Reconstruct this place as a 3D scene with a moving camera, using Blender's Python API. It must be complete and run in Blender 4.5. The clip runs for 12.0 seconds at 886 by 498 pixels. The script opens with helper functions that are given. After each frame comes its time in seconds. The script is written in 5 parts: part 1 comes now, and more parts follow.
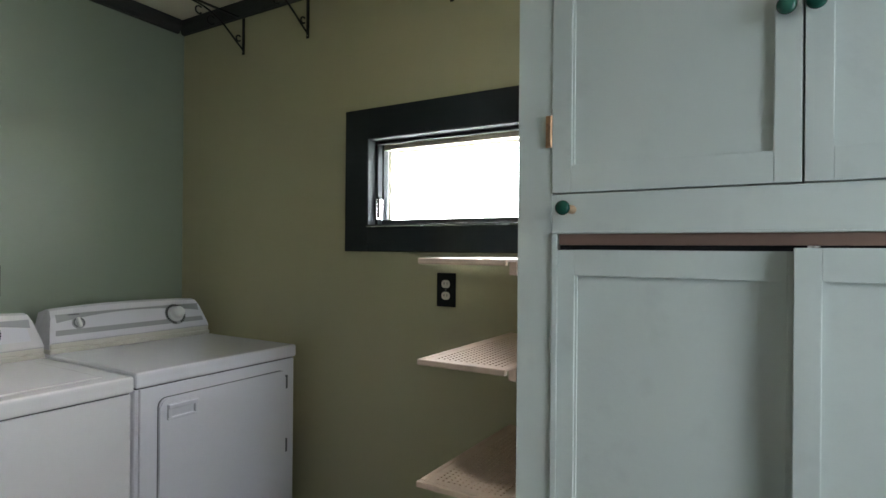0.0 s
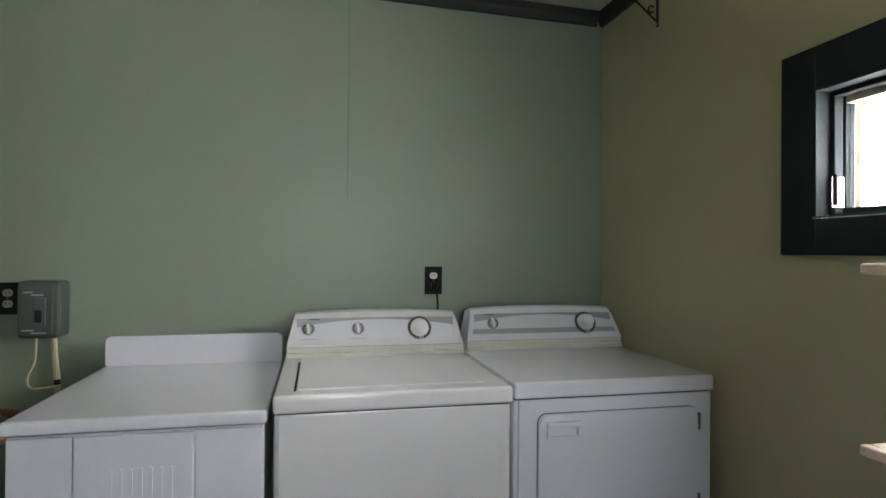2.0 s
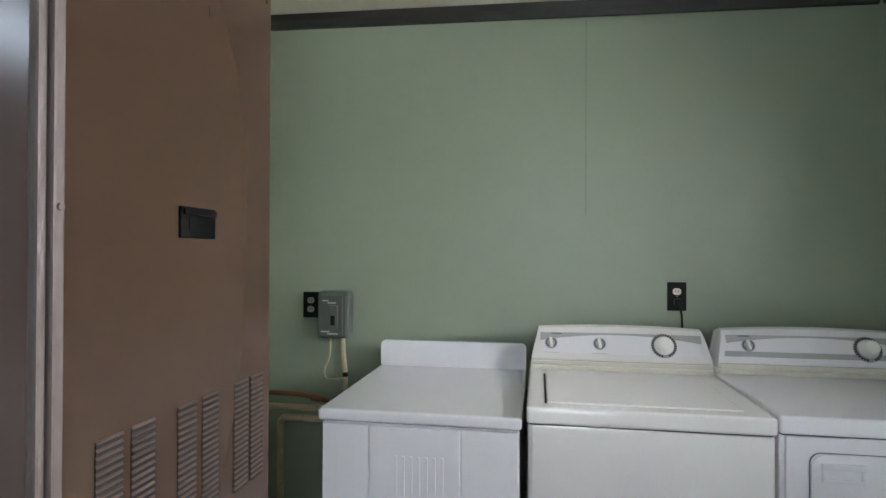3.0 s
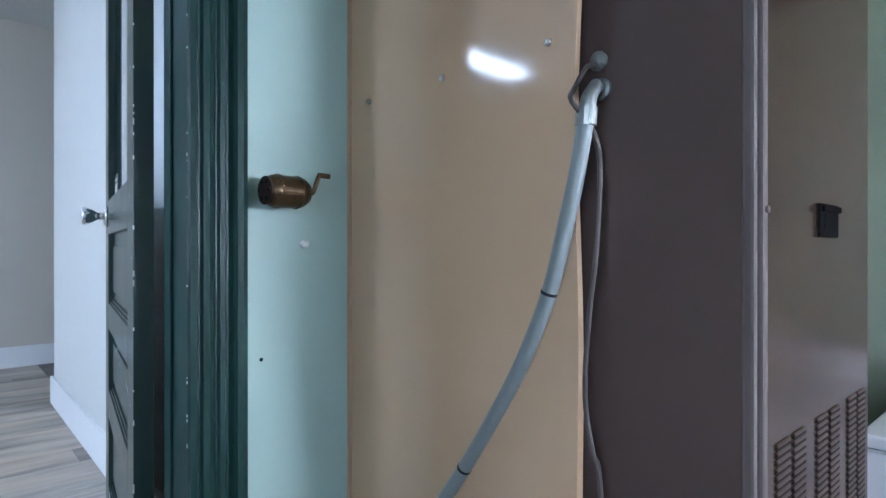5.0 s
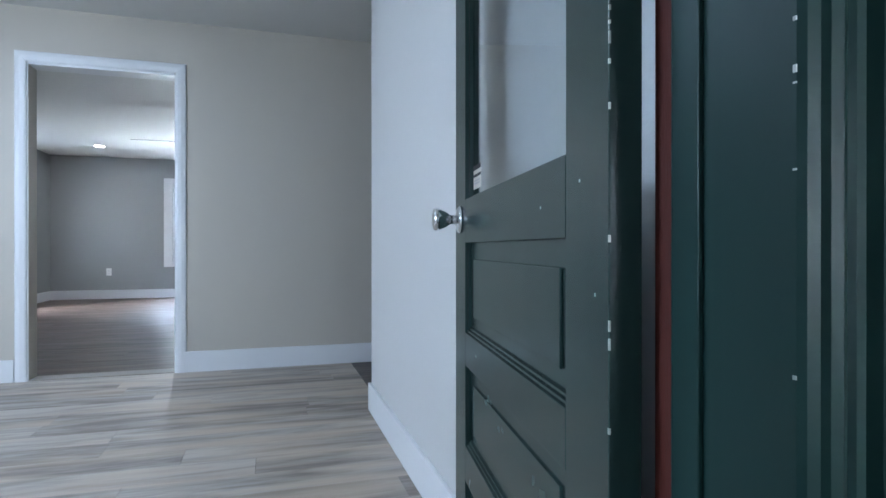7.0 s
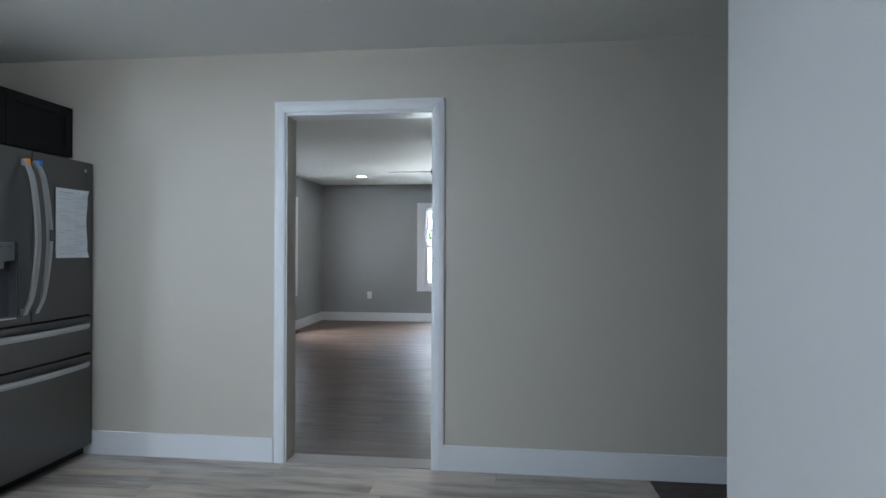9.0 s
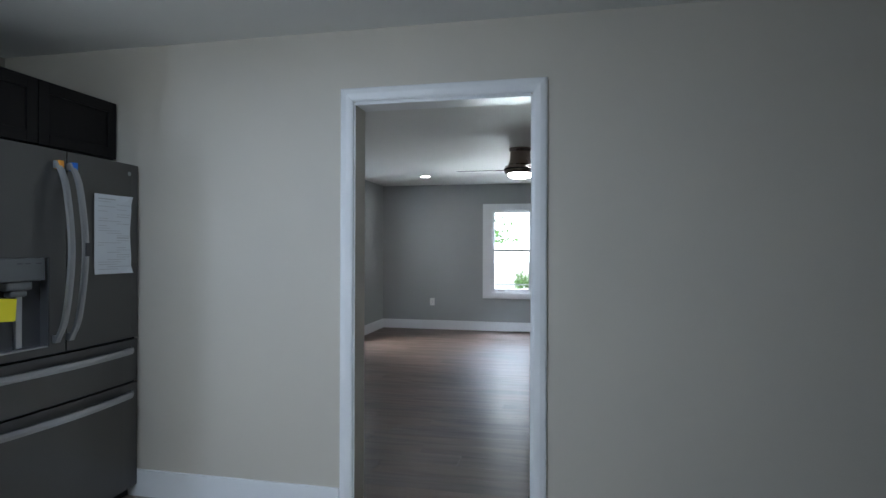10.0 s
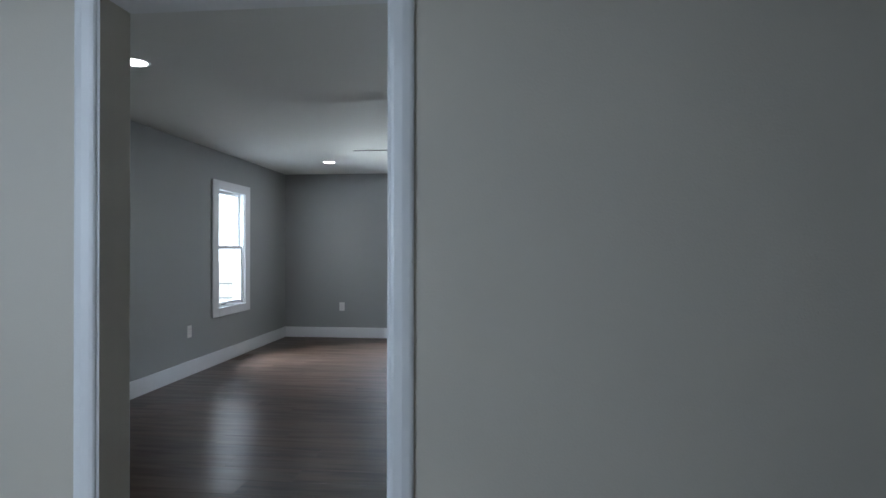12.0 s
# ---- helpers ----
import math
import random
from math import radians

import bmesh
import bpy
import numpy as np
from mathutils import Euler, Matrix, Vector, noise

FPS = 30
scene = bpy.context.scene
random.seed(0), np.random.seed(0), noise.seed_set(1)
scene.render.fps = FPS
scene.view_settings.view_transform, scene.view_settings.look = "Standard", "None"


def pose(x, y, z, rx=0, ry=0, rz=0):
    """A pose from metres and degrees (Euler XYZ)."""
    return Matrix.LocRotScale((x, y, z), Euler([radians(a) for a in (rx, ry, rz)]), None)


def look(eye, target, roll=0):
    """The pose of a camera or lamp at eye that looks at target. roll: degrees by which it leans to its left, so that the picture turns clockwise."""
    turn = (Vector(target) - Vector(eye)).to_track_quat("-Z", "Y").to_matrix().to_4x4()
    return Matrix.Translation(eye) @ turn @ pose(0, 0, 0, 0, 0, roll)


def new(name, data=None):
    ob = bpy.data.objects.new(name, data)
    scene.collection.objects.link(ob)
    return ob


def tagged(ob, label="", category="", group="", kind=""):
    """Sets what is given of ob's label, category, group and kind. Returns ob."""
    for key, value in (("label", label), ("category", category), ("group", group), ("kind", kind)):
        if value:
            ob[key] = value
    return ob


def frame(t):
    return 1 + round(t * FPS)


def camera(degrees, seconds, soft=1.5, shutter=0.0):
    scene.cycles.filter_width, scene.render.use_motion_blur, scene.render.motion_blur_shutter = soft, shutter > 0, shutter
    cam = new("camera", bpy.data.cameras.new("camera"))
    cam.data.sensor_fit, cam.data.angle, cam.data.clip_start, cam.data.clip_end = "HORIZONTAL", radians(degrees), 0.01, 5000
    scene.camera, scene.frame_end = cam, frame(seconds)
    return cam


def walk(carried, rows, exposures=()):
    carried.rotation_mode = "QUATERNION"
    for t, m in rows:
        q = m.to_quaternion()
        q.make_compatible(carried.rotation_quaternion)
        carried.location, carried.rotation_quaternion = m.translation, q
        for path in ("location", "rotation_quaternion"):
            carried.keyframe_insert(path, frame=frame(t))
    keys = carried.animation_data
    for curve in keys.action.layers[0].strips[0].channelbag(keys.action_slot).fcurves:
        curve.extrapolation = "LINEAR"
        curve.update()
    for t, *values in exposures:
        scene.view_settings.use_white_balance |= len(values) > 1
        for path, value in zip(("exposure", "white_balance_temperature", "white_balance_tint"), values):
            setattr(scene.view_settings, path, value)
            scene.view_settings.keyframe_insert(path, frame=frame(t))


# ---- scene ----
# camera and walk
cam = camera(76.0, 12.0)
PATH = [
    (0, (-1.754, -2.609, 0.767), (-0.047, -1.567, 0.77), 0.5),
    (0.5, (-1.575, -2.541, 0.74), (-0.086, -1.206, 0.747), 0.5),
    (1, (-1.401, -2.471, 0.729), (-0.185, -0.883, 0.737), 0.4),
    (1.5, (-1.317, -2.45, 0.735), (-0.458, -0.644, 0.746), 0.5),
    (2, (-1.311, -2.464, 0.756), (-0.881, -0.511, 0.769), 0.5),
    (2.5, (-1.362, -2.507, 0.793), (-1.316, -0.508, 0.803), 0.4),
    (3, (-1.392, -2.558, 0.814), (-1.726, -0.586, 0.829), 0.2),
    (3.2, (-1.415, -2.574, 0.821), (-1.89, -0.631, 0.833), 0.2),
    (4.8, (-1.643, -2.694, 0.818), (-3.06, -1.284, 0.819), 0.1),
    (5, (-1.681, -2.706, 0.82), (-3.173, -1.373, 0.818), 0.0),
    (5.5, (-1.791, -2.738, 0.806), (-3.435, -1.601, 0.801), -0.1),
    (6, (-1.913, -2.776, 0.802), (-3.674, -1.828, 0.803), 0.1),
    (6.5, (-2.092, -2.764, 0.798), (-3.937, -1.994, 0.799), 0.1),
    (7, (-2.35, -2.75, 0.849), (-4.263, -2.166, 0.846), -0.0),
    (7.5, (-2.597, -2.776, 0.94), (-4.564, -2.411, 0.937), -0.0),
    (7.7, (-2.721, -2.793, 0.977), (-4.702, -2.522, 0.974), -0.0),
    (9.3, (-3.548, -3.026, 1.284), (-5.525, -3.329, 1.288), 0.1),
    (9.5, (-3.661, -3.094, 1.302), (-5.631, -3.44, 1.306), 0.0),
    (10, (-3.946, -3.226, 1.317), (-5.903, -3.639, 1.318), 0.2),
    (10.5, (-4.261, -3.286, 1.312), (-6.216, -3.709, 1.313), 0.1),
    (11, (-4.569, -3.296, 1.288), (-6.527, -3.706, 1.291), -0.0),
    (11.5, (-4.814, -3.221, 1.273), (-6.785, -3.56, 1.275), 0.1),
    (12, (-5.029, -3.062, 1.28), (-7.02, -3.259, 1.282), 0.1),
]
walk(cam, [(t, look(eye, target, roll)) for t, eye, target, roll in PATH],
     [(0, 1.75, 6600, 12), (1.2, 1.6, 6700, 12), (2.5, 1.85, 6600, 13), (3.2, 2.05, 6500, 12), (4.8, 2.0, 5500, 14), (5.5, 1.9, 5350, 13), (6.5, 1.65, 5350, 12), (7.7, 1.5, 6100, 13),
      (9.3, 0.98, 6050, 12), (10.5, 0.75, 5950, 12), (11.5, 0.6, 5900, 11), (12, 0.7, 5900, 11)])

# world, sun and large lights
world = bpy.data.worlds.new("sky")
scene.world = world
world.use_nodes = True
wn = world.node_tree.nodes
sky = wn.new("ShaderNodeTexSky")
sky.sky_type = "NISHITA"
sky.sun_disc = False
sky.sun_elevation, sky.sun_rotation = radians(50), radians(0)
sky.dust_density = 1.5
wn["Background"].inputs["Strength"].default_value = 0.15
world.node_tree.links.new(sky.outputs[0], wn["Background"].inputs["Color"])

sun_data = bpy.data.lights.new("sun", "SUN")
sun_data.energy, sun_data.angle, sun_data.color = 3.0, radians(0.5), (1.0, 0.96, 0.9)
sun = new("sun", sun_data)
sun.matrix_world = pose(0, 0, 30, -40, 0, 0)


def window_light(name, place, target, w, h, watts, color=(0.82, 0.92, 1.0)):
    """An area lamp: sky light through a window's opening, light off the ground, or a fitting's glow."""
    data = bpy.data.lights.new(name, "AREA")
    data.shape, data.size, data.size_y, data.energy, data.color = "RECTANGLE", w, h, watts, color
    ob = new(name, data)
    ob.matrix_world = look(place, target)
    return ob


KL = 2.39      # kitchen ceiling
LL = 2.377     # living room ceiling
F0 = -0.556    # laundry floor, three risers below the kitchen
WX, WY = -2.67, -2.07

window_light("window_light_laundry", (0.24, -1.57, 1.1), (-2, -1.57, 0.75), 1.5, 0.9, 80, (0.95, 0.97, 1.0))
window_light("window_light_far", (-13.95, -4.03, 2.75), (-10.5, -4.03, 0.3), 1.3, 1.1, 680, (0.74, 0.86, 1.0))
window_light("window_light_side", (-11.4, -7.05, 2.75), (-11.4, -3.6, 0.3), 1.3, 1.1, 680, (0.74, 0.87, 1.0))
# unseen lamps low outside, added in place of daylight bounced off the ground
window_light("ground_bounce_far", (-20.5, -4.03, -0.5), (-10.3, -4.03, 1.8), 8.0, 0.4, 1050, (0.92, 1.0, 0.97))
window_light("ground_bounce_side", (-11.4, -13.6, -0.5), (-11.4, -3.4, 1.8), 8.0, 0.4, 1050, (0.92, 1.0, 0.97))
window_light("lamp_light_1", (-11.97, -5.19, 2.36), (-11.97, -5.19, 0), 0.12, 0.12, 2.5, (1.0, 0.97, 0.94))
window_light("lamp_light_2", (-8.16, -5.19, 2.36), (-8.16, -5.19, 0), 0.12, 0.12, 2.5, (1.0, 0.97, 0.94))
window_light("window_light_kitchen", (-3.4, -6.34, 1.45), (-3.8, -2, 0.7), 0.85, 1.0, 20, (0.67, 0.82, 1.0))
window_light("kitchen_light_glow", (-4.94, -4.68, 2.325), (-4.94, -4.68, 0), 1.0, 0.2, 7.5, (0.67, 0.82, 1.0)).rotation_euler[2] += radians(90)
window_light("window_light_entry", (-1.1, -3.8, 0.9), (-1.5, -1.6, 0.6), 0.6, 1.2, 2.35, (0.68, 0.82, 1.0))


# ---- helpers of this scene ----
def finish(name, bm, material):
    me = bpy.data.meshes.new(name)
    bmesh.ops.recalc_face_normals(bm, faces=bm.faces[:])
    bm.to_mesh(me)
    bm.free()
    for m in (material if isinstance(material, (list, tuple)) else [material]):
        me.materials.append(m)
    return me


def part(name, bm, material, parent=None, label="", smooth=False):
    """One mesh object under a thing or a part; the mesh is given in the thing's own space."""
    me = finish(name, bm, material)
    if smooth:
        for p in me.polygons:
            p.use_smooth = True
    ob = new(name, me)
    if parent is not None:
        ob.parent = parent
    if label:
        ob["label"] = label
    return ob


def thing(name, loc, label, category, group="", kind="", rz=0.0):
    ob = new(name)
    ob.empty_display_size = 0.1
    ob.matrix_world = pose(*loc, 0, 0, rz)
    return tagged(ob, label, category, group, kind)


def box(bm, x0, x1, y0, y1, z0, z1, bevel=0.0, seg=2):
    m = Matrix.LocRotScale(((x0 + x1) / 2, (y0 + y1) / 2, (z0 + z1) / 2), None, (abs(x1 - x0), abs(y1 - y0), abs(z1 - z0)))
    r = bmesh.ops.create_cube(bm, size=1, matrix=m)
    if bevel:
        es = list({e for v in r["verts"] for e in v.link_edges})
        bmesh.ops.bevel(bm, geom=es, offset=bevel, segments=seg, profile=0.6, affect="EDGES")
    return bm


def B(x0, x1, y0, y1, z0, z1, bevel=0.0, seg=2):
    return box(bmesh.new(), x0, x1, y0, y1, z0, z1, bevel, seg)


def cyl(bm, r1, r2, depth, m, n=24):
    bmesh.ops.create_cone(bm, cap_ends=True, segments=n, radius1=r1, radius2=r2, depth=depth, matrix=m)
    return bm


def lathe(bm, profile, m, n=28):
    """Turn (radius, height) pairs round the z axis of m."""
    rings = []
    for r, z in profile:
        rings.append([bm.verts.new(m @ Vector((r * math.cos(2 * math.pi * k / n), r * math.sin(2 * math.pi * k / n), z))) for k in range(n)])
    for a, b in zip(rings, rings[1:]):
        for k in range(n):
            bm.faces.new((a[k], a[(k + 1) % n], b[(k + 1) % n], b[k]))
    bm.faces.new(rings[0][::-1])
    bm.faces.new(rings[-1])
    return bm


def prism(bm, outline, m, depth):
    """Push a flat outline in x, y of m along its z."""
    a = [bm.verts.new(m @ Vector((x, y, 0))) for x, y in outline]
    b = [bm.verts.new(m @ Vector((x, y, depth))) for x, y in outline]
    bm.faces.new(a[::-1])
    bm.faces.new(b)
    n = len(a)
    for k in range(n):
        bm.faces.new((a[k], a[(k + 1) % n], b[(k + 1) % n], b[k]))
    return bm


def tube(bm, points, radius, n=10):
    """A round tube through points, in one sweep."""
    pts = [Vector(p) for p in points]
    rings = []
    for k, p in enumerate(pts):
        d = (pts[min(k + 1, len(pts) - 1)] - pts[max(k - 1, 0)]).normalized()
        q = d.to_track_quat("Z", "Y").to_matrix()
        r = radius[k] if isinstance(radius, (list, tuple)) else radius
        rings.append([bm.verts.new(p + q @ Vector((r * math.cos(2 * math.pi * j / n), r * math.sin(2 * math.pi * j / n), 0))) for j in range(n)])
    for a, b in zip(rings, rings[1:]):
        best = min(range(n), key=lambda s: sum((a[j].co - b[(j + s) % n].co).length for j in range(n)))
        for j in range(n):
            bm.faces.new((a[j], a[(j + 1) % n], b[(j + 1 + best) % n], b[(j + best) % n]))
    bm.faces.new(rings[0][::-1])
    bm.faces.new(rings[-1])
    return bm


def curve_points(ctrl, n=40):
    """Points on a smooth line through the control points."""
    c = [Vector(p) for p in ctrl]
    c = [2 * c[0] - c[1]] + c + [2 * c[-1] - c[-2]]
    out = []
    segs = len(c) - 3
    for i in range(segs):
        p0, p1, p2, p3 = c[i:i + 4]
        for k in range(max(2, n // segs)):
            t = k / max(2, n // segs)
            out.append(0.5 * ((2 * p1) + (p2 - p0) * t + (2 * p0 - 5 * p1 + 4 * p2 - p3) * t * t + (3 * p1 - p0 - 3 * p2 + p3) * t ** 3))
    out.append(c[-2])
    return out


def wall(name, x0, x1, y0, y1, z0, z1, holes, mats, label=""):
    """A wall with real thickness; holes are (x0, x1, y0, y1, z0, z1). mats: by the face's direction, in the order +x, -x, +y, -y, z."""
    cut = [sorted({a, b, *[min(max(h[i], a), b) for h in holes for i in (2 * k, 2 * k + 1)]}) for k, (a, b) in enumerate(((x0, x1), (y0, y1), (z0, z1)))]
    n = [len(c) - 1 for c in cut]
    mid = lambda k, i: (cut[k][i] + cut[k][i + 1]) / 2

    def solid(i, j, k):
        if not (0 <= i < n[0] and 0 <= j < n[1] and 0 <= k < n[2]):
            return False
        p = (mid(0, i), mid(1, j), mid(2, k))
        return not any(h[0] < p[0] < h[1] and h[2] < p[1] < h[3] and h[4] < p[2] < h[5] for h in holes)

    bm, seen = bmesh.new(), {}

    def vert(i, j, k):
        if (i, j, k) not in seen:
            seen[(i, j, k)] = bm.verts.new((cut[0][i], cut[1][j], cut[2][k]))
        return seen[(i, j, k)]

    slots = []
    for m in mats:
        if m not in slots:
            slots.append(m)
    for i in range(n[0]):
        for j in range(n[1]):
            for k in range(n[2]):
                if not solid(i, j, k):
                    continue
                for d, (di, dj, dk) in enumerate(((1, 0, 0), (-1, 0, 0), (0, 1, 0), (0, -1, 0), (0, 0, 1), (0, 0, -1))):
                    if solid(i + di, j + dj, k + dk):
                        continue
                    a = i + (di > 0), j + (dj > 0), k + (dk > 0)
                    if di:
                        q = [(a[0], j, k), (a[0], j + 1, k), (a[0], j + 1, k + 1), (a[0], j, k + 1)]
                    elif dj:
                        q = [(i, a[1], k), (i + 1, a[1], k), (i + 1, a[1], k + 1), (i, a[1], k + 1)]
                    else:
                        q = [(i, j, a[2]), (i + 1, j, a[2]), (i + 1, j + 1, a[2]), (i, j + 1, a[2])]
                    f = bm.faces.new([vert(*p) for p in q])
                    f.material_index = slots.index(mats[min(d, 4)])
    ob = part(name, bm, slots)
    return tagged(ob, label, "wall", kind="structure")


# ---- materials ----
def material(name, color, rough=0.5, metal=0.0, scale=6.0, vary=0.08, bump=0.02, fine=120.0, coat=0.0, stain=0.0, stretch=(1, 1, 1), spec=0.5):
    """Paint, metal, plastic: two scales of variation in colour and gloss, and a fine relief."""
    m = bpy.data.materials.new(name)
    m.use_nodes = True
    nt = m.node_tree
    n, l = nt.nodes, nt.links
    p = n["Principled BSDF"]
    p.inputs["Roughness"].default_value, p.inputs["Metallic"].default_value = rough, metal
    p.inputs["Specular IOR Level"].default_value = spec
    p.inputs["Coat Weight"].default_value = coat
    p.inputs["Coat Roughness"].default_value = 0.12
    tc, mp = n.new("ShaderNodeTexCoord"), n.new("ShaderNodeMapping")
    mp.inputs["Scale"].default_value = stretch
    l.new(tc.outputs["Object"], mp.inputs["Vector"])
    big, small = n.new("ShaderNodeTexNoise"), n.new("ShaderNodeTexNoise")
    big.inputs["Scale"].default_value, big.inputs["Detail"].default_value = scale, 4
    small.inputs["Scale"].default_value, small.inputs["Detail"].default_value = fine, 3
    l.new(mp.outputs[0], big.inputs["Vector"])
    l.new(mp.outputs[0], small.inputs["Vector"])
    mix = n.new("ShaderNodeMix")
    mix.data_type = "RGBA"
    c = Vector(color[:3])
    mix.inputs["A"].default_value = (*(c * (1 - vary)), 1)
    mix.inputs["B"].default_value = (*[min(1, v * (1 + vary)) for v in c], 1)
    l.new(big.outputs["Fac"], mix.inputs["Factor"])
    last = mix.outputs["Result"]
    if stain:
        ramp, dark = n.new("ShaderNodeValToRGB"), n.new("ShaderNodeMix")
        ramp.color_ramp.elements[0].position, ramp.color_ramp.elements[1].position = 0.58, 0.72
        third = n.new("ShaderNodeTexNoise")
        third.inputs["Scale"].default_value, third.inputs["Detail"].default_value = scale * 2.3, 6
        l.new(mp.outputs[0], third.inputs["Vector"])
        l.new(third.outputs["Fac"], ramp.inputs[0])
        dark.data_type = "RGBA"
        dark.inputs["B"].default_value = (*(c * (1 - stain)), 1)
        l.new(ramp.outputs["Color"], dark.inputs["Factor"])
        l.new(last, dark.inputs["A"])
        last = dark.outputs["Result"]
    l.new(last, p.inputs["Base Color"])
    rr = n.new("ShaderNodeMapRange")
    rr.inputs["To Min"].default_value, rr.inputs["To Max"].default_value = max(0.02, rough - 0.06), min(1, rough + 0.08)
    l.new(big.outputs["Fac"], rr.inputs["Value"])
    l.new(rr.outputs[0], p.inputs["Roughness"])
    if bump:
        bp = n.new("ShaderNodeBump")
        bp.inputs["Strength"].default_value, bp.inputs["Distance"].default_value = min(1, bump * 10), 0.002
        l.new(small.outputs["Fac"], bp.inputs["Height"])
        l.new(bp.outputs[0], p.inputs["Normal"])
    return m


def glow(name, color, strength):
    m = bpy.data.materials.new(name)
    m.use_nodes = True
    p = m.node_tree.nodes["Principled BSDF"]
    p.inputs["Base Color"].default_value = (0.8, 0.8, 0.8, 1)
    p.inputs["Emission Color"].default_value = (*color, 1)
    p.inputs["Emission Strength"].default_value = strength
    return m


def clear_glass(name, color=(0.95, 0.98, 0.97)):
    m = bpy.data.materials.new(name)
    m.use_nodes = True
    p = m.node_tree.nodes["Principled BSDF"]
    p.inputs["Base Color"].default_value = (*color, 1)
    p.inputs["Roughness"].default_value = 0.01
    p.inputs["IOR"].default_value = 1.5
    p.inputs["Transmission Weight"].default_value = 1.0
    return m


def wood(name, dark, light, rough=0.45, along="x", ring=9.0, streak=0.5, warm=(0.3, 0.2, 0.1), relief=0.15, spec=0.5):
    """Planks: long grain, knots' drift and a tone of its own for each piece."""
    m = bpy.data.materials.new(name)
    m.use_nodes = True
    nt = m.node_tree
    n, l = nt.nodes, nt.links
    p = n["Principled BSDF"]
    tc, mp, info = n.new("ShaderNodeTexCoord"), n.new("ShaderNodeMapping"), n.new("ShaderNodeObjectInfo")
    s = {"x": (1.1, ring, ring), "y": (ring, 1.1, ring), "z": (ring, ring, 1.1)}[along]
    mp.inputs["Scale"].default_value = s
    l.new(tc.outputs["Object"], mp.inputs["Vector"])
    add = n.new("ShaderNodeVectorMath")
    add.operation = "ADD"
    sc = n.new("ShaderNodeVectorMath")
    sc.operation = "SCALE"
    sc.inputs["Scale"].default_value = 37.0
    comb = n.new("ShaderNodeCombineXYZ")
    for k in range(3):
        l.new(info.outputs["Random"], comb.inputs[k])
    l.new(comb.outputs[0], sc.inputs[0])
    l.new(mp.outputs[0], add.inputs[0])
    l.new(sc.outputs[0], add.inputs[1])
    g, f = n.new("ShaderNodeTexNoise"), n.new("ShaderNodeTexNoise")
    g.inputs["Scale"].default_value, g.inputs["Detail"].default_value, g.inputs["Distortion"].default_value = 1.6, 6, 0.6
    f.inputs["Scale"].default_value, f.inputs["Detail"].default_value = 9, 5
    l.new(add.outputs[0], g.inputs["Vector"])
    l.new(add.outputs[0], f.inputs["Vector"])
    tot = n.new("ShaderNodeMath")
    tot.operation = "MULTIPLY_ADD"
    tot.inputs[1].default_value = 0.35
    l.new(f.outputs["Fac"], tot.inputs[0])
    off = n.new("ShaderNodeMath")
    off.operation = "MULTIPLY_ADD"
    off.inputs[1].default_value, off.inputs[2].default_value = 0.24, -0.29
    l.new(info.outputs["Random"], off.inputs[0])
    more = n.new("ShaderNodeMath")
    more.operation = "ADD"
    l.new(g.outputs["Fac"], more.inputs[0])
    l.new(off.outputs[0], more.inputs[1])
    l.new(more.outputs[0], tot.inputs[2])
    ramp = n.new("ShaderNodeValToRGB")
    ramp.color_ramp.elements[0].position, ramp.color_ramp.elements[1].position = 0.5 - streak / 2, 0.5 + streak / 2
    ramp.color_ramp.elements[0].color, ramp.color_ramp.elements[1].color = (*dark, 1), (*light, 1)
    l.new(tot.outputs[0], ramp.inputs[0])
    tone, fade, tint = n.new("ShaderNodeTexNoise"), n.new("ShaderNodeMapRange"), n.new("ShaderNodeMix")
    tone.inputs["Scale"].default_value, tone.inputs["Detail"].default_value = 0.8, 2
    l.new(add.outputs[0], tone.inputs["Vector"])
    fade.inputs["From Min"].default_value, fade.inputs["From Max"].default_value = 0.48, 0.66
    fade.inputs["To Max"].default_value = 0.75
    l.new(tone.outputs["Fac"], fade.inputs["Value"])
    tint.data_type = "RGBA"
    tint.inputs["B"].default_value = (*warm, 1)
    l.new(fade.outputs[0], tint.inputs["Factor"])
    l.new(ramp.outputs["Color"], tint.inputs["A"])
    l.new(tint.outputs["Result"], p.inputs["Base Color"])
    p.inputs["Specular IOR Level"].default_value = spec
    gloss = n.new("ShaderNodeMapRange")
    gloss.inputs["From Min"].default_value, gloss.inputs["From Max"].default_value = 0.3, 0.7
    gloss.inputs["To Min"].default_value, gloss.inputs["To Max"].default_value = rough + 0.06, rough - 0.06
    l.new(g.outputs["Fac"], gloss.inputs["Value"])
    l.new(gloss.outputs[0], p.inputs["Roughness"])
    bp = n.new("ShaderNodeBump")
    bp.inputs["Strength"].default_value, bp.inputs["Distance"].default_value = relief, 0.002
    l.new(f.outputs["Fac"], bp.inputs["Height"])
    l.new(bp.outputs[0], p.inputs["Normal"])
    return m


GREEN = material("green_wall_paint", (0.25, 0.295, 0.222), 0.4, scale=1.3, vary=0.05, bump=0.02, fine=70)
# window wall's olive, with its yellow glow mixed into the paint colour
OLIVEGLOW = material("olive_wall_paint_with_glow", (0.44, 0.405, 0.25), 0.36, scale=1.3, vary=0.05, bump=0.02, fine=70)
MINT = material("mint_wall_paint", (0.46, 0.62, 0.575), 0.4, scale=2, vary=0.03, bump=0.02, fine=80)
GREIGE = material("greige_wall_paint", (0.555, 0.515, 0.445), 0.55, scale=1.2, vary=0.03, bump=0.03, fine=150)
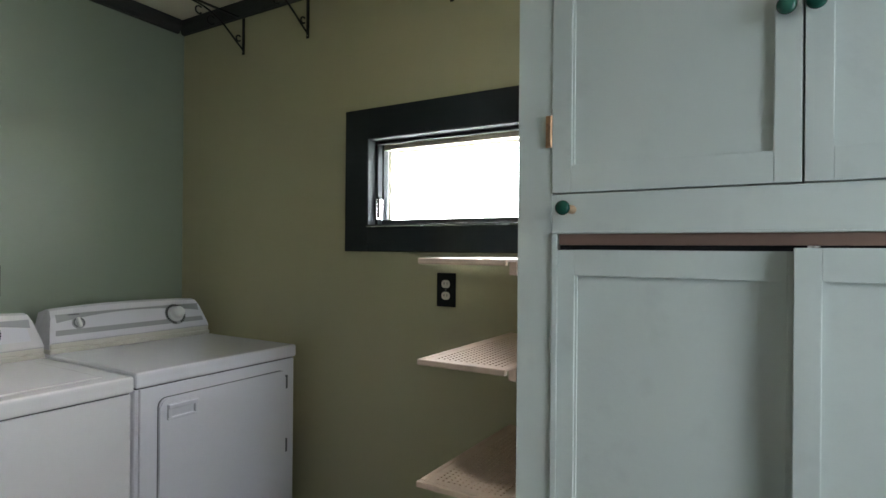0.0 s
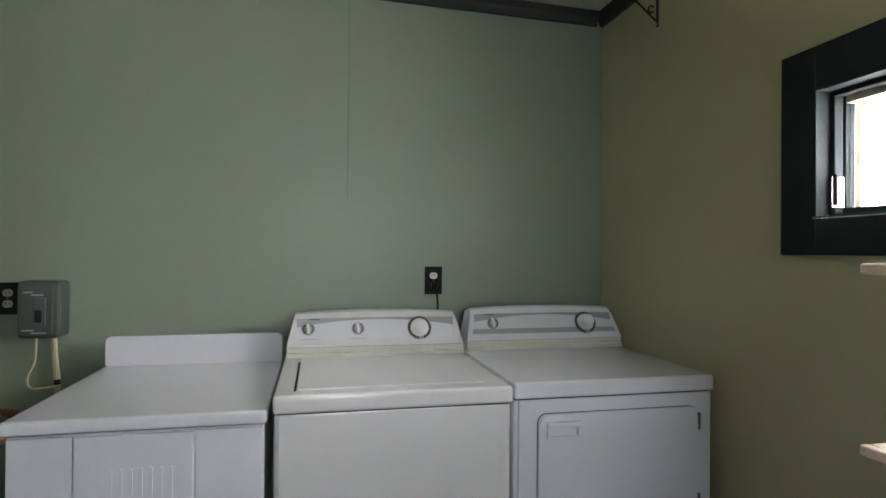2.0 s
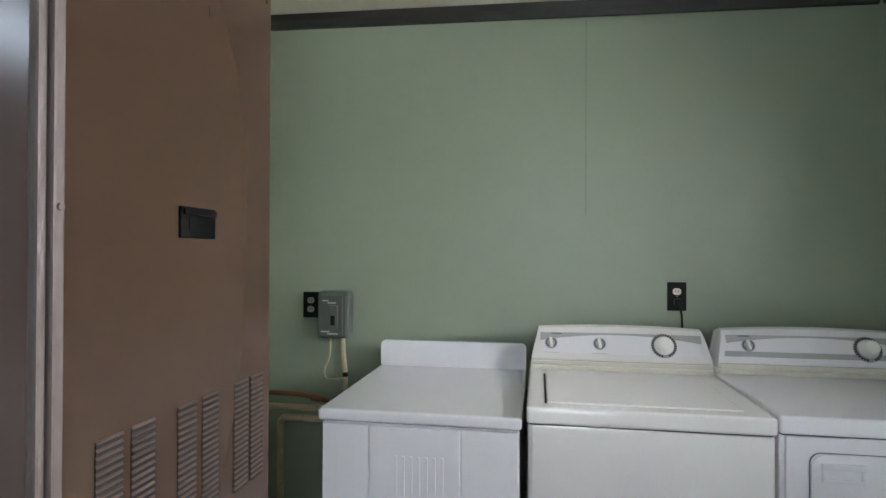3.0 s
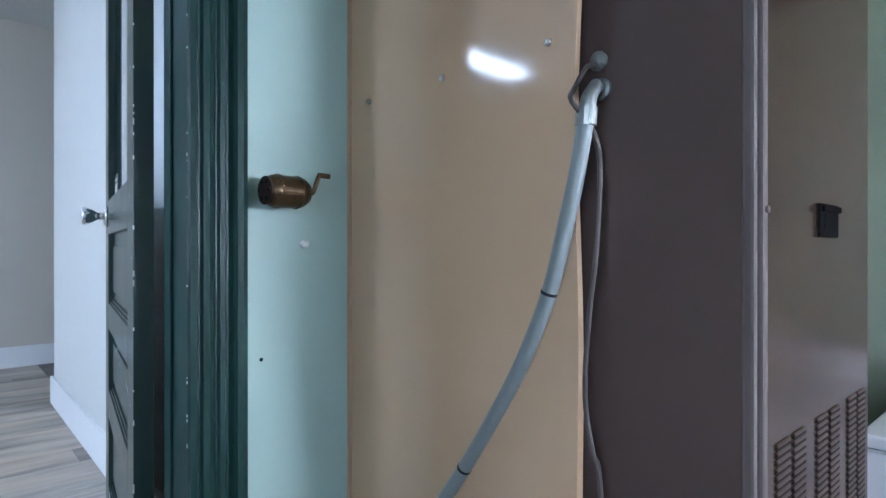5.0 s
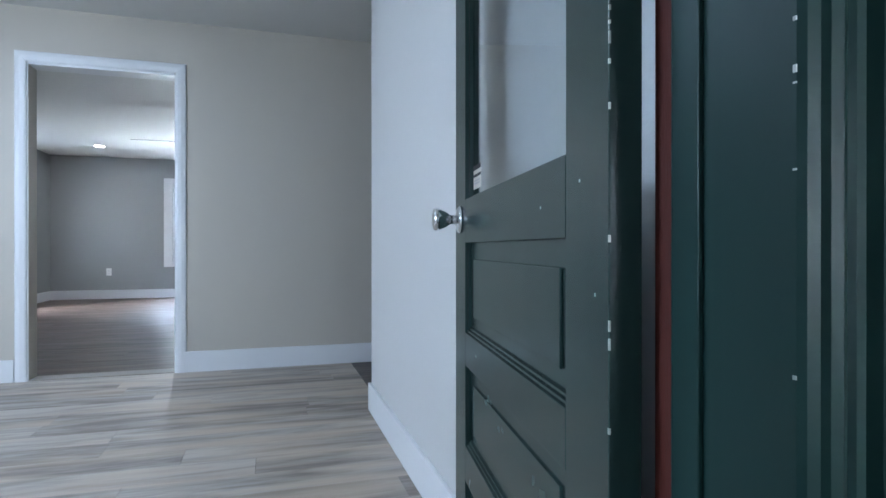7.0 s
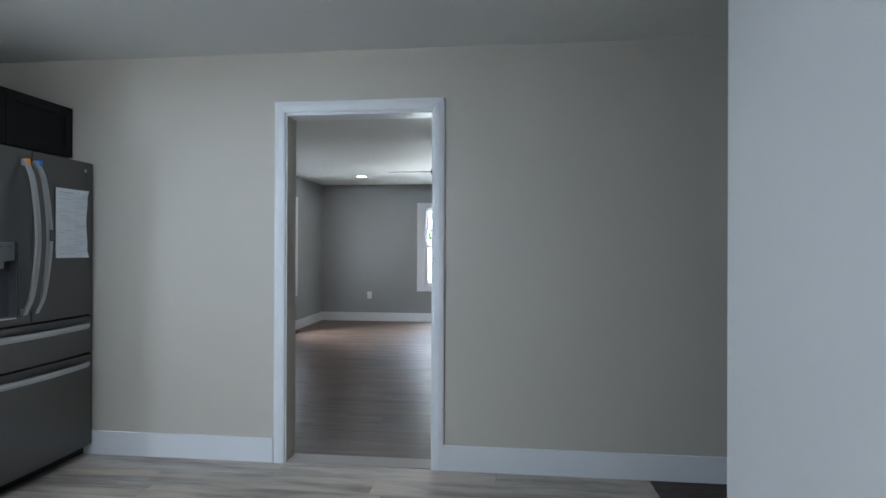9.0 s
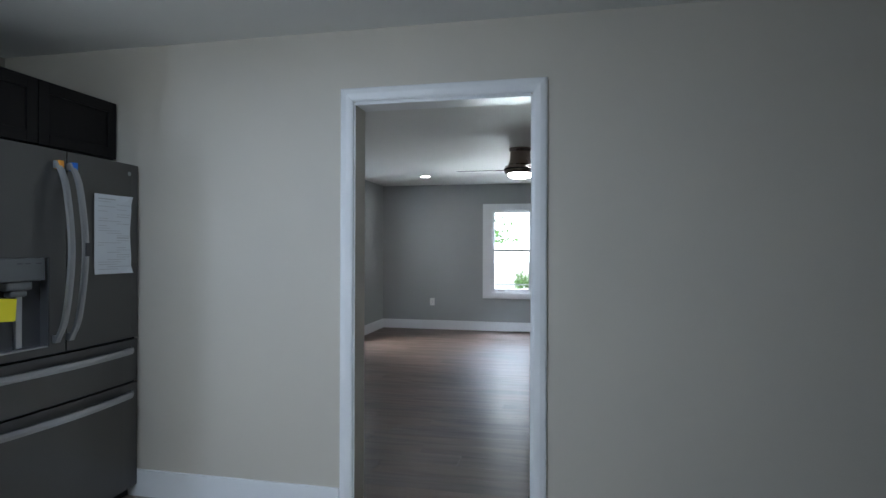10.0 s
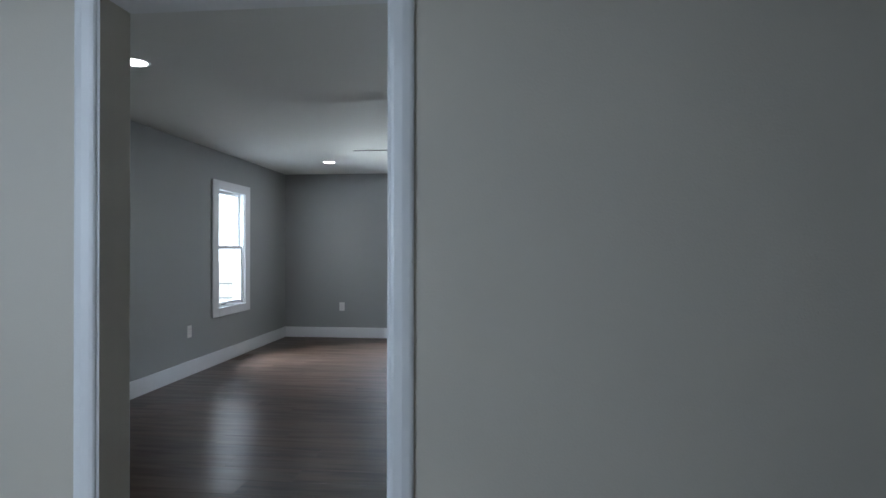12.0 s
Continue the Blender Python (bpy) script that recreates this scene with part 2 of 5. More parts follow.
STUBWHITE = material("pale_wall_paint", (0.62, 0.615, 0.595), 0.5, scale=1.2, vary=0.03, bump=0.03, fine=150)
GREY = material("grey_wall_paint", (0.31, 0.322, 0.315), 0.5, scale=1.2, vary=0.04, bump=0.03, fine=150)
CEIL = material("ceiling_paint", (0.72, 0.72, 0.69), 0.7, scale=2, vary=0.03, bump=0.05, fine=90)
CREAM = material("cream_ceiling_paint", (0.62, 0.58, 0.46), 0.6, scale=2, vary=0.05, bump=0.05, fine=60, stain=0.15)
TRIMW = material("white_trim_paint", (0.78, 0.79, 0.80), 0.32, scale=5, vary=0.02, bump=0.01)
DARKTRIM = material("dark_trim_paint", (0.025, 0.024, 0.022), 0.5, scale=8, vary=0.15, bump=0.02)
CONCRETE = material("worn_floor_paint", (0.10, 0.075, 0.06), 0.6, scale=3, vary=0.25, bump=0.06, fine=40, stain=0.4)
SIDING = material("outside_wall", (0.6, 0.6, 0.58), 0.7)

# ---- large structure ----
def floor_slab(name, x0, x1, y0, y1, z, mat, label):
    return tagged(part(name, B(x0, x1, y0, y1, z - 0.12, z), mat), label, "floor", kind="structure")

# laundry shell
door_hole = (WX - 0.2, WX + 0.05, -3.27, -2.370, 0.0, 1.92)
wall("wall_laundry_north", WX - 0.44, 0.14, 0.0, 0.14, F0, 2.2, [], [SIDING, GREEN, SIDING, GREEN, SIDING], "sage green painted panel wall behind the washer")
wall("wall_laundry_east", 0.0, 0.14, -4.8, 0.0, F0, 2.2, [(-1, 1, -1.935, -1.20, 0.85, 1.20)], [SIDING, OLIVEGLOW, DARKTRIM, DARKTRIM, DARKTRIM], "olive green painted wall with a small high window")
wall("wall_laundry_alcove", WX - 0.44, WX - 0.3, -2.12, 0.0, F0, 2.5, [], [GREEN, GREIGE, GREIGE, GREIGE, GREIGE], "green painted wall behind the furnace")
# unseen filler wall, added to stop light leaking in beside the alcove
wall("wall_laundry_return", WX - 0.3, WX - 0.141, -2.119, -2.076, F0, 2.5, [], [GREEN, GREEN, GREEN, GREIGE, GREIGE], "narrow green painted return wall behind the furnace")
wall("wall_laundry_west", WX - 0.14, WX, -6.46, -2.075, F0, 2.5, [door_hole], [MINT, GREIGE, GREIGE, GREIGE, GREIGE], "mint green painted wall round the kitchen doorway")
wall("wall_laundry_south", WX, 0.14, -3.89, -3.75, F0, 2.2, [(-1.43, -0.77, -6, -3, 0.25, 1.55)], [SIDING, GREEN, GREEN, SIDING, SIDING], "green painted end wall of the laundry room")
floor_slab("floor_laundry", WX - 0.3, 0.14, -4.94, 0.14, F0, CONCRETE, "dark worn painted laundry room floor")
# sloping laundry ceiling
bm = bmesh.new()
prism(bm, [(0.14, 1.895), (WX, 1.95), (WX, 2.05), (0.14, 1.995)], Matrix(((1, 0, 0, 0), (0, 0, 1, -4.94), (0, 1, 0, 0), (0, 0, 0, 1))), 5.08)
tagged(part("ceiling_laundry", bm, CREAM), "cream painted slightly sloping ceiling", "ceiling", kind="structure")

tagged(part("ceiling_laundry_alcove", B(WX - 0.3, WX - 0.0005, -2.075, 0.0, 1.95, 2.05), CREAM), "cream painted ceiling over the furnace alcove", "ceiling", kind="structure")

# kitchen shell
OPEN_Y0, OPEN_Y1, OPEN_Z = -4.22, -3.37, 2.03
KWX = -6.575
wall("wall_kitchen_west", KWX - 0.135, KWX, -6.46, 0.9, 0.0, 2.5, [(-9, -5, OPEN_Y0, OPEN_Y1, -1, OPEN_Z)], [GREIGE, GREY, GREIGE, GREIGE, TRIMW], "greige painted wall with a cased opening")
wall("wall_kitchen_stub", -5.305, WX - 0.14, -2.24, -2.12, 0.0, 2.5, [], [STUBWHITE, STUBWHITE, STUBWHITE, STUBWHITE, STUBWHITE], "pale painted partition wall ending in a corner")
wall("wall_kitchen_south", KWX, WX - 0.14, -6.46, -6.32, 0.0, 2.5, [(-3.85, -2.95, -7, -6, 1.0, 2.0)], [GREIGE, GREIGE, GREIGE, SIDING, TRIMW], "greige painted kitchen wall with a window")
wall("wall_hall_north", KWX, WX - 0.14, 0.9, 1.04, 0.0, 2.5, [], [GREIGE, GREIGE, GREIGE, GREIGE, GREIGE], "greige painted wall at the end of the hall")
# unseen wall, added to close the hall against light from outside
wall("wall_hall_east", WX - 0.44, WX - 0.3, 0.1405, 0.8995, 0.0, 2.5, [], [SIDING, GREIGE, GREIGE, GREIGE, SIDING], "greige painted side wall of the hall")
tagged(part("ceiling_kitchen", B(KWX, WX - 0.14, -6.46, 1.04, KL, KL + 0.12), CEIL), "white painted kitchen ceiling", "ceiling", kind="structure")

# living room shell
LX, LY0, LY1 = -13.09, -6.188, -1.13
wall("wall_living_far", LX - 0.14, LX, LY0 - 0.14, LY1 + 0.14, -0.2, 2.5, [(-20, 0, -4.36, -3.70, 0.62, 1.95)], [GREY, SIDING, SIDING, SIDING, TRIMW], "grey painted living room wall with a window")
wall("wall_living_side", LX, KWX - 0.135, LY0 - 0.14, LY0, -0.2, 2.5, [(-11.735, -11.075, -9, 0, 0.62, 1.95)], [SIDING, SIDING, GREY, SIDING, TRIMW], "grey painted living room side wall with a window")
wall("wall_living_north", LX, KWX - 0.135, LY1, LY1 + 0.14, -0.2, 2.5, [], [SIDING, SIDING, SIDING, GREY, SIDING], "plain grey painted living room wall")
tagged(part("ceiling_living", B(LX, KWX - 0.135, LY0, LY1, LL, LL + 0.12), CEIL), "white painted living room ceiling", "ceiling", kind="structure")

# ---- trims, doorway, openings ----
DOORGREEN = material("dark_green_gloss_paint", (0.014, 0.042, 0.037), 0.4, scale=1.5, vary=0.04, bump=0.0, spec=0.25)
DOORFACE = material("grey_green_door_paint", (0.024, 0.046, 0.041), 0.24, scale=5, vary=0.1, bump=0.006, fine=60)
REDWOOD = material("bare_red_wood", (0.10, 0.02, 0.012), 0.5, scale=8, vary=0.3, stretch=(4, 4, 0.5))
CHIP = material("chipped_pale_paint", (0.55, 0.58, 0.54), 0.6, scale=60, vary=0.2)
CHROME = material("chrome_metal", (0.72, 0.73, 0.74), 0.12, 1.0, scale=12, vary=0.06, bump=0.0)
PANE = clear_glass("window_glass")
DOORPANE = clear_glass("old_door_glass", (0.80, 0.85, 0.86))
BLACK = material("black_plastic", (0.009, 0.009, 0.009), 0.5, scale=20, vary=0.2, bump=0.0, spec=0.2)
IVORY = material("ivory_plastic", (0.62, 0.58, 0.5), 0.35, scale=20, vary=0.05, bump=0.0)
WHITEPL = material("white_plastic", (0.75, 0.75, 0.73), 0.35, scale=20, vary=0.03, bump=0.0)


def structure(name, bm, mat, label, category="trim"):
    return tagged(part(name, bm, mat), label, category, kind="structure")


# crown strip under the laundry ceiling, following its slope
def crown(y0, y1, x0, x1, name):
    bm = bmesh.new()
    n = 8
    rings = []
    for k in range(n + 1):
        f = k / n
        x, y = x0 + (x1 - x0) * f, y0 + (y1 - y0) * f
        zb = 1.83 - 0.0206 * x
        if x0 != x1:
            prof = [(x, y, zb), (x, y - 0.014, zb + 0.004), (x, y - 0.02, zb + 0.02), (x, y - 0.03, zb + 0.035), (x, y - 0.034, zb + 0.064), (x, y, zb + 0.064)]
        else:
            prof = [(x, y, zb), (x - 0.014, y, zb + 0.004), (x - 0.02, y, zb + 0.02), (x - 0.03, y, zb + 0.035), (x - 0.034, y, zb + 0.064), (x, y, zb + 0.064)]
        rings.append([bm.verts.new(p) for p in prof])
    for a, b in zip(rings, rings[1:]):
        for k in range(6):
            bm.faces.new((a[k], a[(k + 1) % 6], b[(k + 1) % 6], b[k]))
    bm.faces.new(rings[0])
    bm.faces.new(rings[-1][::-1])
    structure(name, bm, DARKTRIM, "dark brown crown strip under the ceiling")


crown(-0.001, -0.001, WX - 0.3, -0.036, "trim_crown_north")
crown(-3.74, -0.001, -0.001, -0.001, "trim_crown_east")

# joint between wall panels on the washer wall
structure("trim_panel_joint", B(-1.192, -1.188, -0.0015, 0.0, 0.98, 1.84), material("joint_shadow_paint", (0.16, 0.22, 0.16), 0.5), "thin vertical joint between wall panels")

# doorway: jambs, stop, fluted casing
dw = tagged(new("door_frame_1"), "dark green glossy moulded door frame, chipped edges", "door frame", kind="structure")
part("jamb", B(-2.789, -2.668, -2.392, -2.3705, 0.0, 1.92, 0.002), DOORGREEN, dw)
part("door_stop", B(-2.788, -2.752, -2.3975, -2.3922, 0.0, 1.895, 0.002), DOORGREEN, dw)
part("rabbet", B(-2.822, -2.7893, -2.388, -2.3705, 0.0, 1.92), REDWOOD, dw, "bare reddish wood strip")
part("jamb", B(-2.812, -2.662, -3.269, -3.248, 0.0, 1.92, 0.002), DOORGREEN, dw)
part("head", B(-2.812, -2.662, -3.248, -2.3925, 1.898, 1.919, 0.002), DOORGREEN, dw)


def fluted(y_in, y_out, name, parent):
    """A moulded casing board with a stepped, rounded section, standing on the laundry side."""
    w = y_out - y_in
    steps = [(0.0, 0.0), (0.0, 0.012), (0.03, 0.018), (0.13, 0.02), (0.17, 0.012), (0.2, 0.012), (0.24, 0.019), (0.34, 0.021), (0.42, 0.017), (0.47, 0.01), (0.5, 0.01), (0.54, 0.015), (0.62, 0.016), (0.66, 0.009), (0.7, 0.009), (0.74, 0.02), (0.8, 0.027), (0.9, 0.029), (0.98, 0.026), (1.0, 0.02), (1.0, 0.0)]
    bm = bmesh.new()
    prism(bm, [(WX + 0.001 + h, y_in + w * f) for f, h in steps], Matrix.Translation((0, 0, F0)), 1.94 - F0)
    return part(name, bm, DOORGREEN, parent)


fluted(-2.398, -2.300, "casing", dw)
fluted(-3.248, -3.365, "casing", dw)
rng = random.Random(5)
for k in range(26):
    z, s = rng.uniform(0.1, 1.5), rng.uniform(0.001, 0.0025)
    part("paint_chip", B(-2.6592, -2.6566, -2.3990, -2.3974, z, z + s * rng.uniform(1, 3)), CHIP, dw)

# baseboards
def baseboard(name, x0, x1, y0, y1, h=0.142):
    structure(name, B(x0, x1, y0, y1, 0.0, h, 0.004), TRIMW, "tall white painted baseboard", "baseboard")


baseboard("baseboard_kitchen_1", KWX, KWX + 0.016, -5.49, -4.297)
baseboard("baseboard_kitchen_2", KWX, KWX + 0.016, -3.314, 0.9)
baseboard("baseboard_stub_1", -5.321, WX - 0.14, -2.256, -2.24)
baseboard("baseboard_stub_2", -5.321, -5.305, -2.24, -2.12)
baseboard("baseboard_living_1", LX, LX + 0.016, LY0, LY1, 0.148)
baseboard("baseboard_living_2", LX + 0.016, KWX - 0.135, LY0, LY0 + 0.016, 0.148)
baseboard("baseboard_living_3", LX + 0.016, KWX - 0.135, LY1 - 0.016, LY1, 0.148)

# cased opening between kitchen and living room
co = tagged(new("door_frame_2"), "white painted cased opening without a door", "door frame", kind="structure")


def casing_section(w):
    return [(0, 0), (0, 0.010), (0.004, 0.014), (0.2 * w, 0.017), (0.55 * w, 0.019), (0.85 * w, 0.015), (w - 0.004, 0.012), (w, 0.008), (w, 0)]


def sweep(a, b):
    """A moulding between two end sections, so that corners can be mitred."""
    bm = bmesh.new()
    a, b = [bm.verts.new(p) for p in a], [bm.verts.new(p) for p in b]
    bm.faces.new(a[::-1])
    bm.faces.new(b)
    for k in range(len(a)):
        bm.faces.new((a[k], a[(k + 1) % len(a)], b[(k + 1) % len(a)], b[k]))
    return bm


for side, sx in ((KWX, 1), (KWX - 0.135, -1)):
    for y_in, d in ((-4.228, -1), (-3.362, 1)):
        sec = casing_section(0.067)
        part("side_casing", sweep([(side + sx * h, y_in + d * f, 0.0) for f, h in sec], [(side + sx * h, y_in + d * f, 2.0355 + f) for f, h in sec]), TRIMW, co)
    part("head_casing", sweep([(side + sx * h, -4.228 - f, 2.0365 + f) for f, h in sec], [(side + sx * h, -3.362 + f, 2.0365 + f) for f, h in sec]), TRIMW, co)
part("jamb", B(KWX - 0.137, KWX + 0.002, -4.236, -4.2205, 0, 2.03), TRIMW, co)
part("jamb", B(KWX - 0.137, KWX + 0.002, -3.3695, -3.354, 0, 2.03), TRIMW, co)
part("head_jamb", B(KWX - 0.137, KWX + 0.002, -4.2205, -3.3695, 2.022, 2.044), TRIMW, co)
part("threshold", B(KWX - 0.137, KWX + 0.004, -4.2205, -3.3695, 0.0, 0.006, 0.002), material("grey_threshold", (0.32, 0.29, 0.26), 0.5), co, "narrow grey floor transition strip")


# laundry window
w1 = tagged(new("window_1"), "small high window in a wide dark frame", "window", kind="structure")
WD = material("charcoal_window_paint", (0.026, 0.03, 0.032), 0.75, scale=9, vary=0.12, bump=0.0, spec=0.12)
part("side_casing", B(-0.024, -0.0005, -1.205, -1.092, 0.758, 1.315, 0.003), WD, w1)
part("side_casing", B(-0.024, -0.0005, -2.045, -1.93, 0.758, 1.315, 0.003), WD, w1)
part("head_casing", B(-0.024, -0.0005, -1.93, -1.205, 1.197, 1.315, 0.003), WD, w1)
part("apron", B(-0.024, -0.0005, -1.93, -1.205, 0.758, 0.853, 0.003), WD, w1)
part("reveal_liner", B(-0.0235, 0.0215, -1.9295, -1.2085, 1.1935, 1.1965), WD, w1)
part("reveal_liner", B(-0.0235, 0.0215, -1.2083, -1.2055, 0.8625, 1.1965), WD, w1)
part("stop_bead", B(0.022, 0.05, -1.93, -1.205, 1.180, 1.1995, 0.003), WD, w1)
part("stop_bead", B(0.022, 0.05, -1.222, -1.2005, 0.862, 1.180, 0.003), WD, w1)
part("sill", B(-0.028, 0.05, -1.934, -1.201, 0.8505, 0.862, 0.003), WD, w1)
STEEL = material("worn_bright_metal", (0.6, 0.6, 0.58), 0.25, 0.9, scale=20, vary=0.1)
part("metal_edge", B(-0.030, -0.0285, -1.93, -1.205, 0.853, 0.857), STEEL, w1, "thin bright metal edge")
SASH = material("cream_sash_paint", (0.55, 0.5, 0.38), 0.5, scale=14, vary=0.12, stain=0.2)
sash = part("sash", B(0.055, 0.085, -1.934, -1.9, 0.862, 1.199), WD, w1)
part("sash_stile", B(0.055, 0.085, -1.225, -1.201, 0.862, 1.199), WD, sash)
part("sash_rail", B(0.055, 0.085, -1.9, -1.225, 1.163, 1.199), SASH, sash, "cream top rail")
part("sash_rail", B(0.055, 0.085, -1.9, -1.225, 0.862, 0.884), WD, sash)
part("inner_frame", B(0.088, 0.105, -1.9, -1.225, 1.150, 1.163), SASH, sash, "cream outer frame")
part("inner_frame", B(0.088, 0.105, -1.24, -1.225, 0.884, 1.150), SASH, sash, "cream outer frame")
g = part("pane", B(0.068, 0.072, -1.9, -1.225, 0.884, 1.178), PANE, w1)
g.visible_shadow = False
lt = part("latch", B(0.012, 0.05, -1.2245, -1.2225, 0.885, 0.965, 0.0008), STEEL, w1, "small bright metal latch")
part("latch_arm", B(0.018, 0.024, -1.232, -1.2245, 0.89, 0.972, 0.001), BLACK, lt)


def hung_window(name, m, label):
    """A white double-hung window with flat casing; its own x runs along the wall, y into the room."""
    w = tagged(new(name), label, "window", kind="structure")
    w.matrix_world = m
    o, i, z0, z1, a, b = 0.463, 0.33, 0.525, 2.052, 0.62, 1.95
    part("side_casing", B(-o, -i, 0.0005, 0.02, z0, z1, 0.003), TRIMW, w)
    part("side_casing", B(i, o, 0.0005, 0.02, z0, z1, 0.003), TRIMW, w)
    part("head_casing", B(-i, i, 0.0005, 0.02, b, z1, 0.003), TRIMW, w)
    part("apron", B(-i, i, 0.0005, 0.02, z0, a, 0.003), TRIMW, w)
    part("jamb_liner", B(-i + 0.0005, -i + 0.022, -0.11, 0.0, a, b), TRIMW, w)
    part("jamb_liner", B(i - 0.022, i - 0.0005, -0.11, 0.0, a, b), TRIMW, w)
    part("sill", B(-i + 0.022, i - 0.022, -0.11, 0.0, a + 0.0005, a + 0.02, 0.002), TRIMW, w)
    mid = 1.30
    for nm, y, lo, hi in (("lower_sash", -0.045, a + 0.02, mid + 0.02), ("upper_sash", -0.085, mid - 0.02, b)):
        s = part(nm, B(-i + 0.022, -i + 0.052, y, y + 0.03, lo, hi, 0.002), TRIMW, w)
        part("stile", B(i - 0.052, i - 0.022, y, y + 0.03, lo, hi, 0.002), TRIMW, s)
        part("rail", B(-i + 0.052, i - 0.052, y, y + 0.03, lo, lo + 0.035, 0.002), TRIMW, s)
        part("rail", B(-i + 0.052, i - 0.052, y, y + 0.03, hi - 0.035, hi, 0.002), TRIMW, s)
        g = part("pane", B(-i + 0.05, i - 0.05, y + 0.013, y + 0.017, lo + 0.03, hi - 0.03), PANE, s)
        g.visible_shadow = False
    part("sash_lock", B(-0.13, -0.09, -0.04, -0.012, mid + 0.0205, mid + 0.032, 0.003), WHITEPL, w)
    part("sash_lock", B(0.09, 0.13, -0.04, -0.012, mid + 0.0205, mid + 0.032, 0.003), WHITEPL, w)
    part("warning_tag", B(0.10, 0.22, -0.0148, -0.0140, 0.645, 0.655), BLACK, w, "small dark printed tag")
    return w


hung_window("window_2", pose(LX, -4.03, 0, 0, 0, -90), "white double-hung window in the far grey wall")
hung_window("window_3", pose(-11.405, LY0, 0), "white double-hung window in the grey side wall")
# kitchen window behind the path and end window of the laundry
for nm, x0, x1, y, z0, z1 in (("window_4", -3.85, -2.95, -6.32, 1.0, 2.0), ("window_5", -1.43, -0.77, -3.75, 0.25, 1.55)):
    w = tagged(new(nm), "plain white framed window", "window", kind="structure")
    part("frame", B(x0, x0 + 0.04, y - 0.1, y, z0, z1), TRIMW, w)
    part("frame", B(x1 - 0.04, x1, y - 0.1, y, z0, z1), TRIMW, w)
    part("frame", B(x0 + 0.04, x1 - 0.04, y - 0.1, y, z1 - 0.04, z1), TRIMW, w)
    part("sill", B(x0 + 0.04, x1 - 0.04, y - 0.1, y, z0, z0 + 0.04), TRIMW, w)
    g = part("pane", B(x0 + 0.04, x1 - 0.04, y - 0.06, y - 0.056, z0 + 0.04, z1 - 0.04), PANE, w)
    g.visible_shadow = False

# steps from the laundry up to the kitchen door
steps = tagged(new("stairs_1"), "plain dark wooden steps up to the kitchen doorway", "stairs", kind="structure")
for k in range(2):
    z = F0 + 0.1853 * (k + 1)
    part("tread", B(-2.14 - 0.28 * k, -2.14 - 0.28 * (k + 1) - 0.02 * (k == 0), -3.36, -2.42, z - 0.03, z, 0.006), CONCRETE, steps)
    part("riser", B(-2.16 - 0.28 * k, -2.18 - 0.28 * k, -3.34, -2.44, F0, z - 0.031), CONCRETE, steps)

# ---- laundry things ----
ENAMEL = material("white_enamel", (0.70, 0.69, 0.73), 0.12, scale=3, vary=0.03, bump=0.001, fine=200, coat=0.3)
ENAMEL2 = material("cream_white_enamel", (0.68, 0.66, 0.66), 0.12, scale=3, vary=0.03, bump=0.001, fine=200, coat=0.3)
CREAMPL = material("yellowed_plastic", (0.55, 0.53, 0.46), 0.35, scale=8, vary=0.06)
SILVER = material("grey_console_print", (0.33, 0.33, 0.34), 0.35, scale=8, vary=0.05)
HINGEDK = material("dark_grey_hinge", (0.10, 0.10, 0.11), 0.4)
GAP = material("dark_gap", (0.02, 0.02, 0.022), 0.8, spec=0.1)
PRINT = material("grey_print", (0.42, 0.42, 0.43), 0.5)


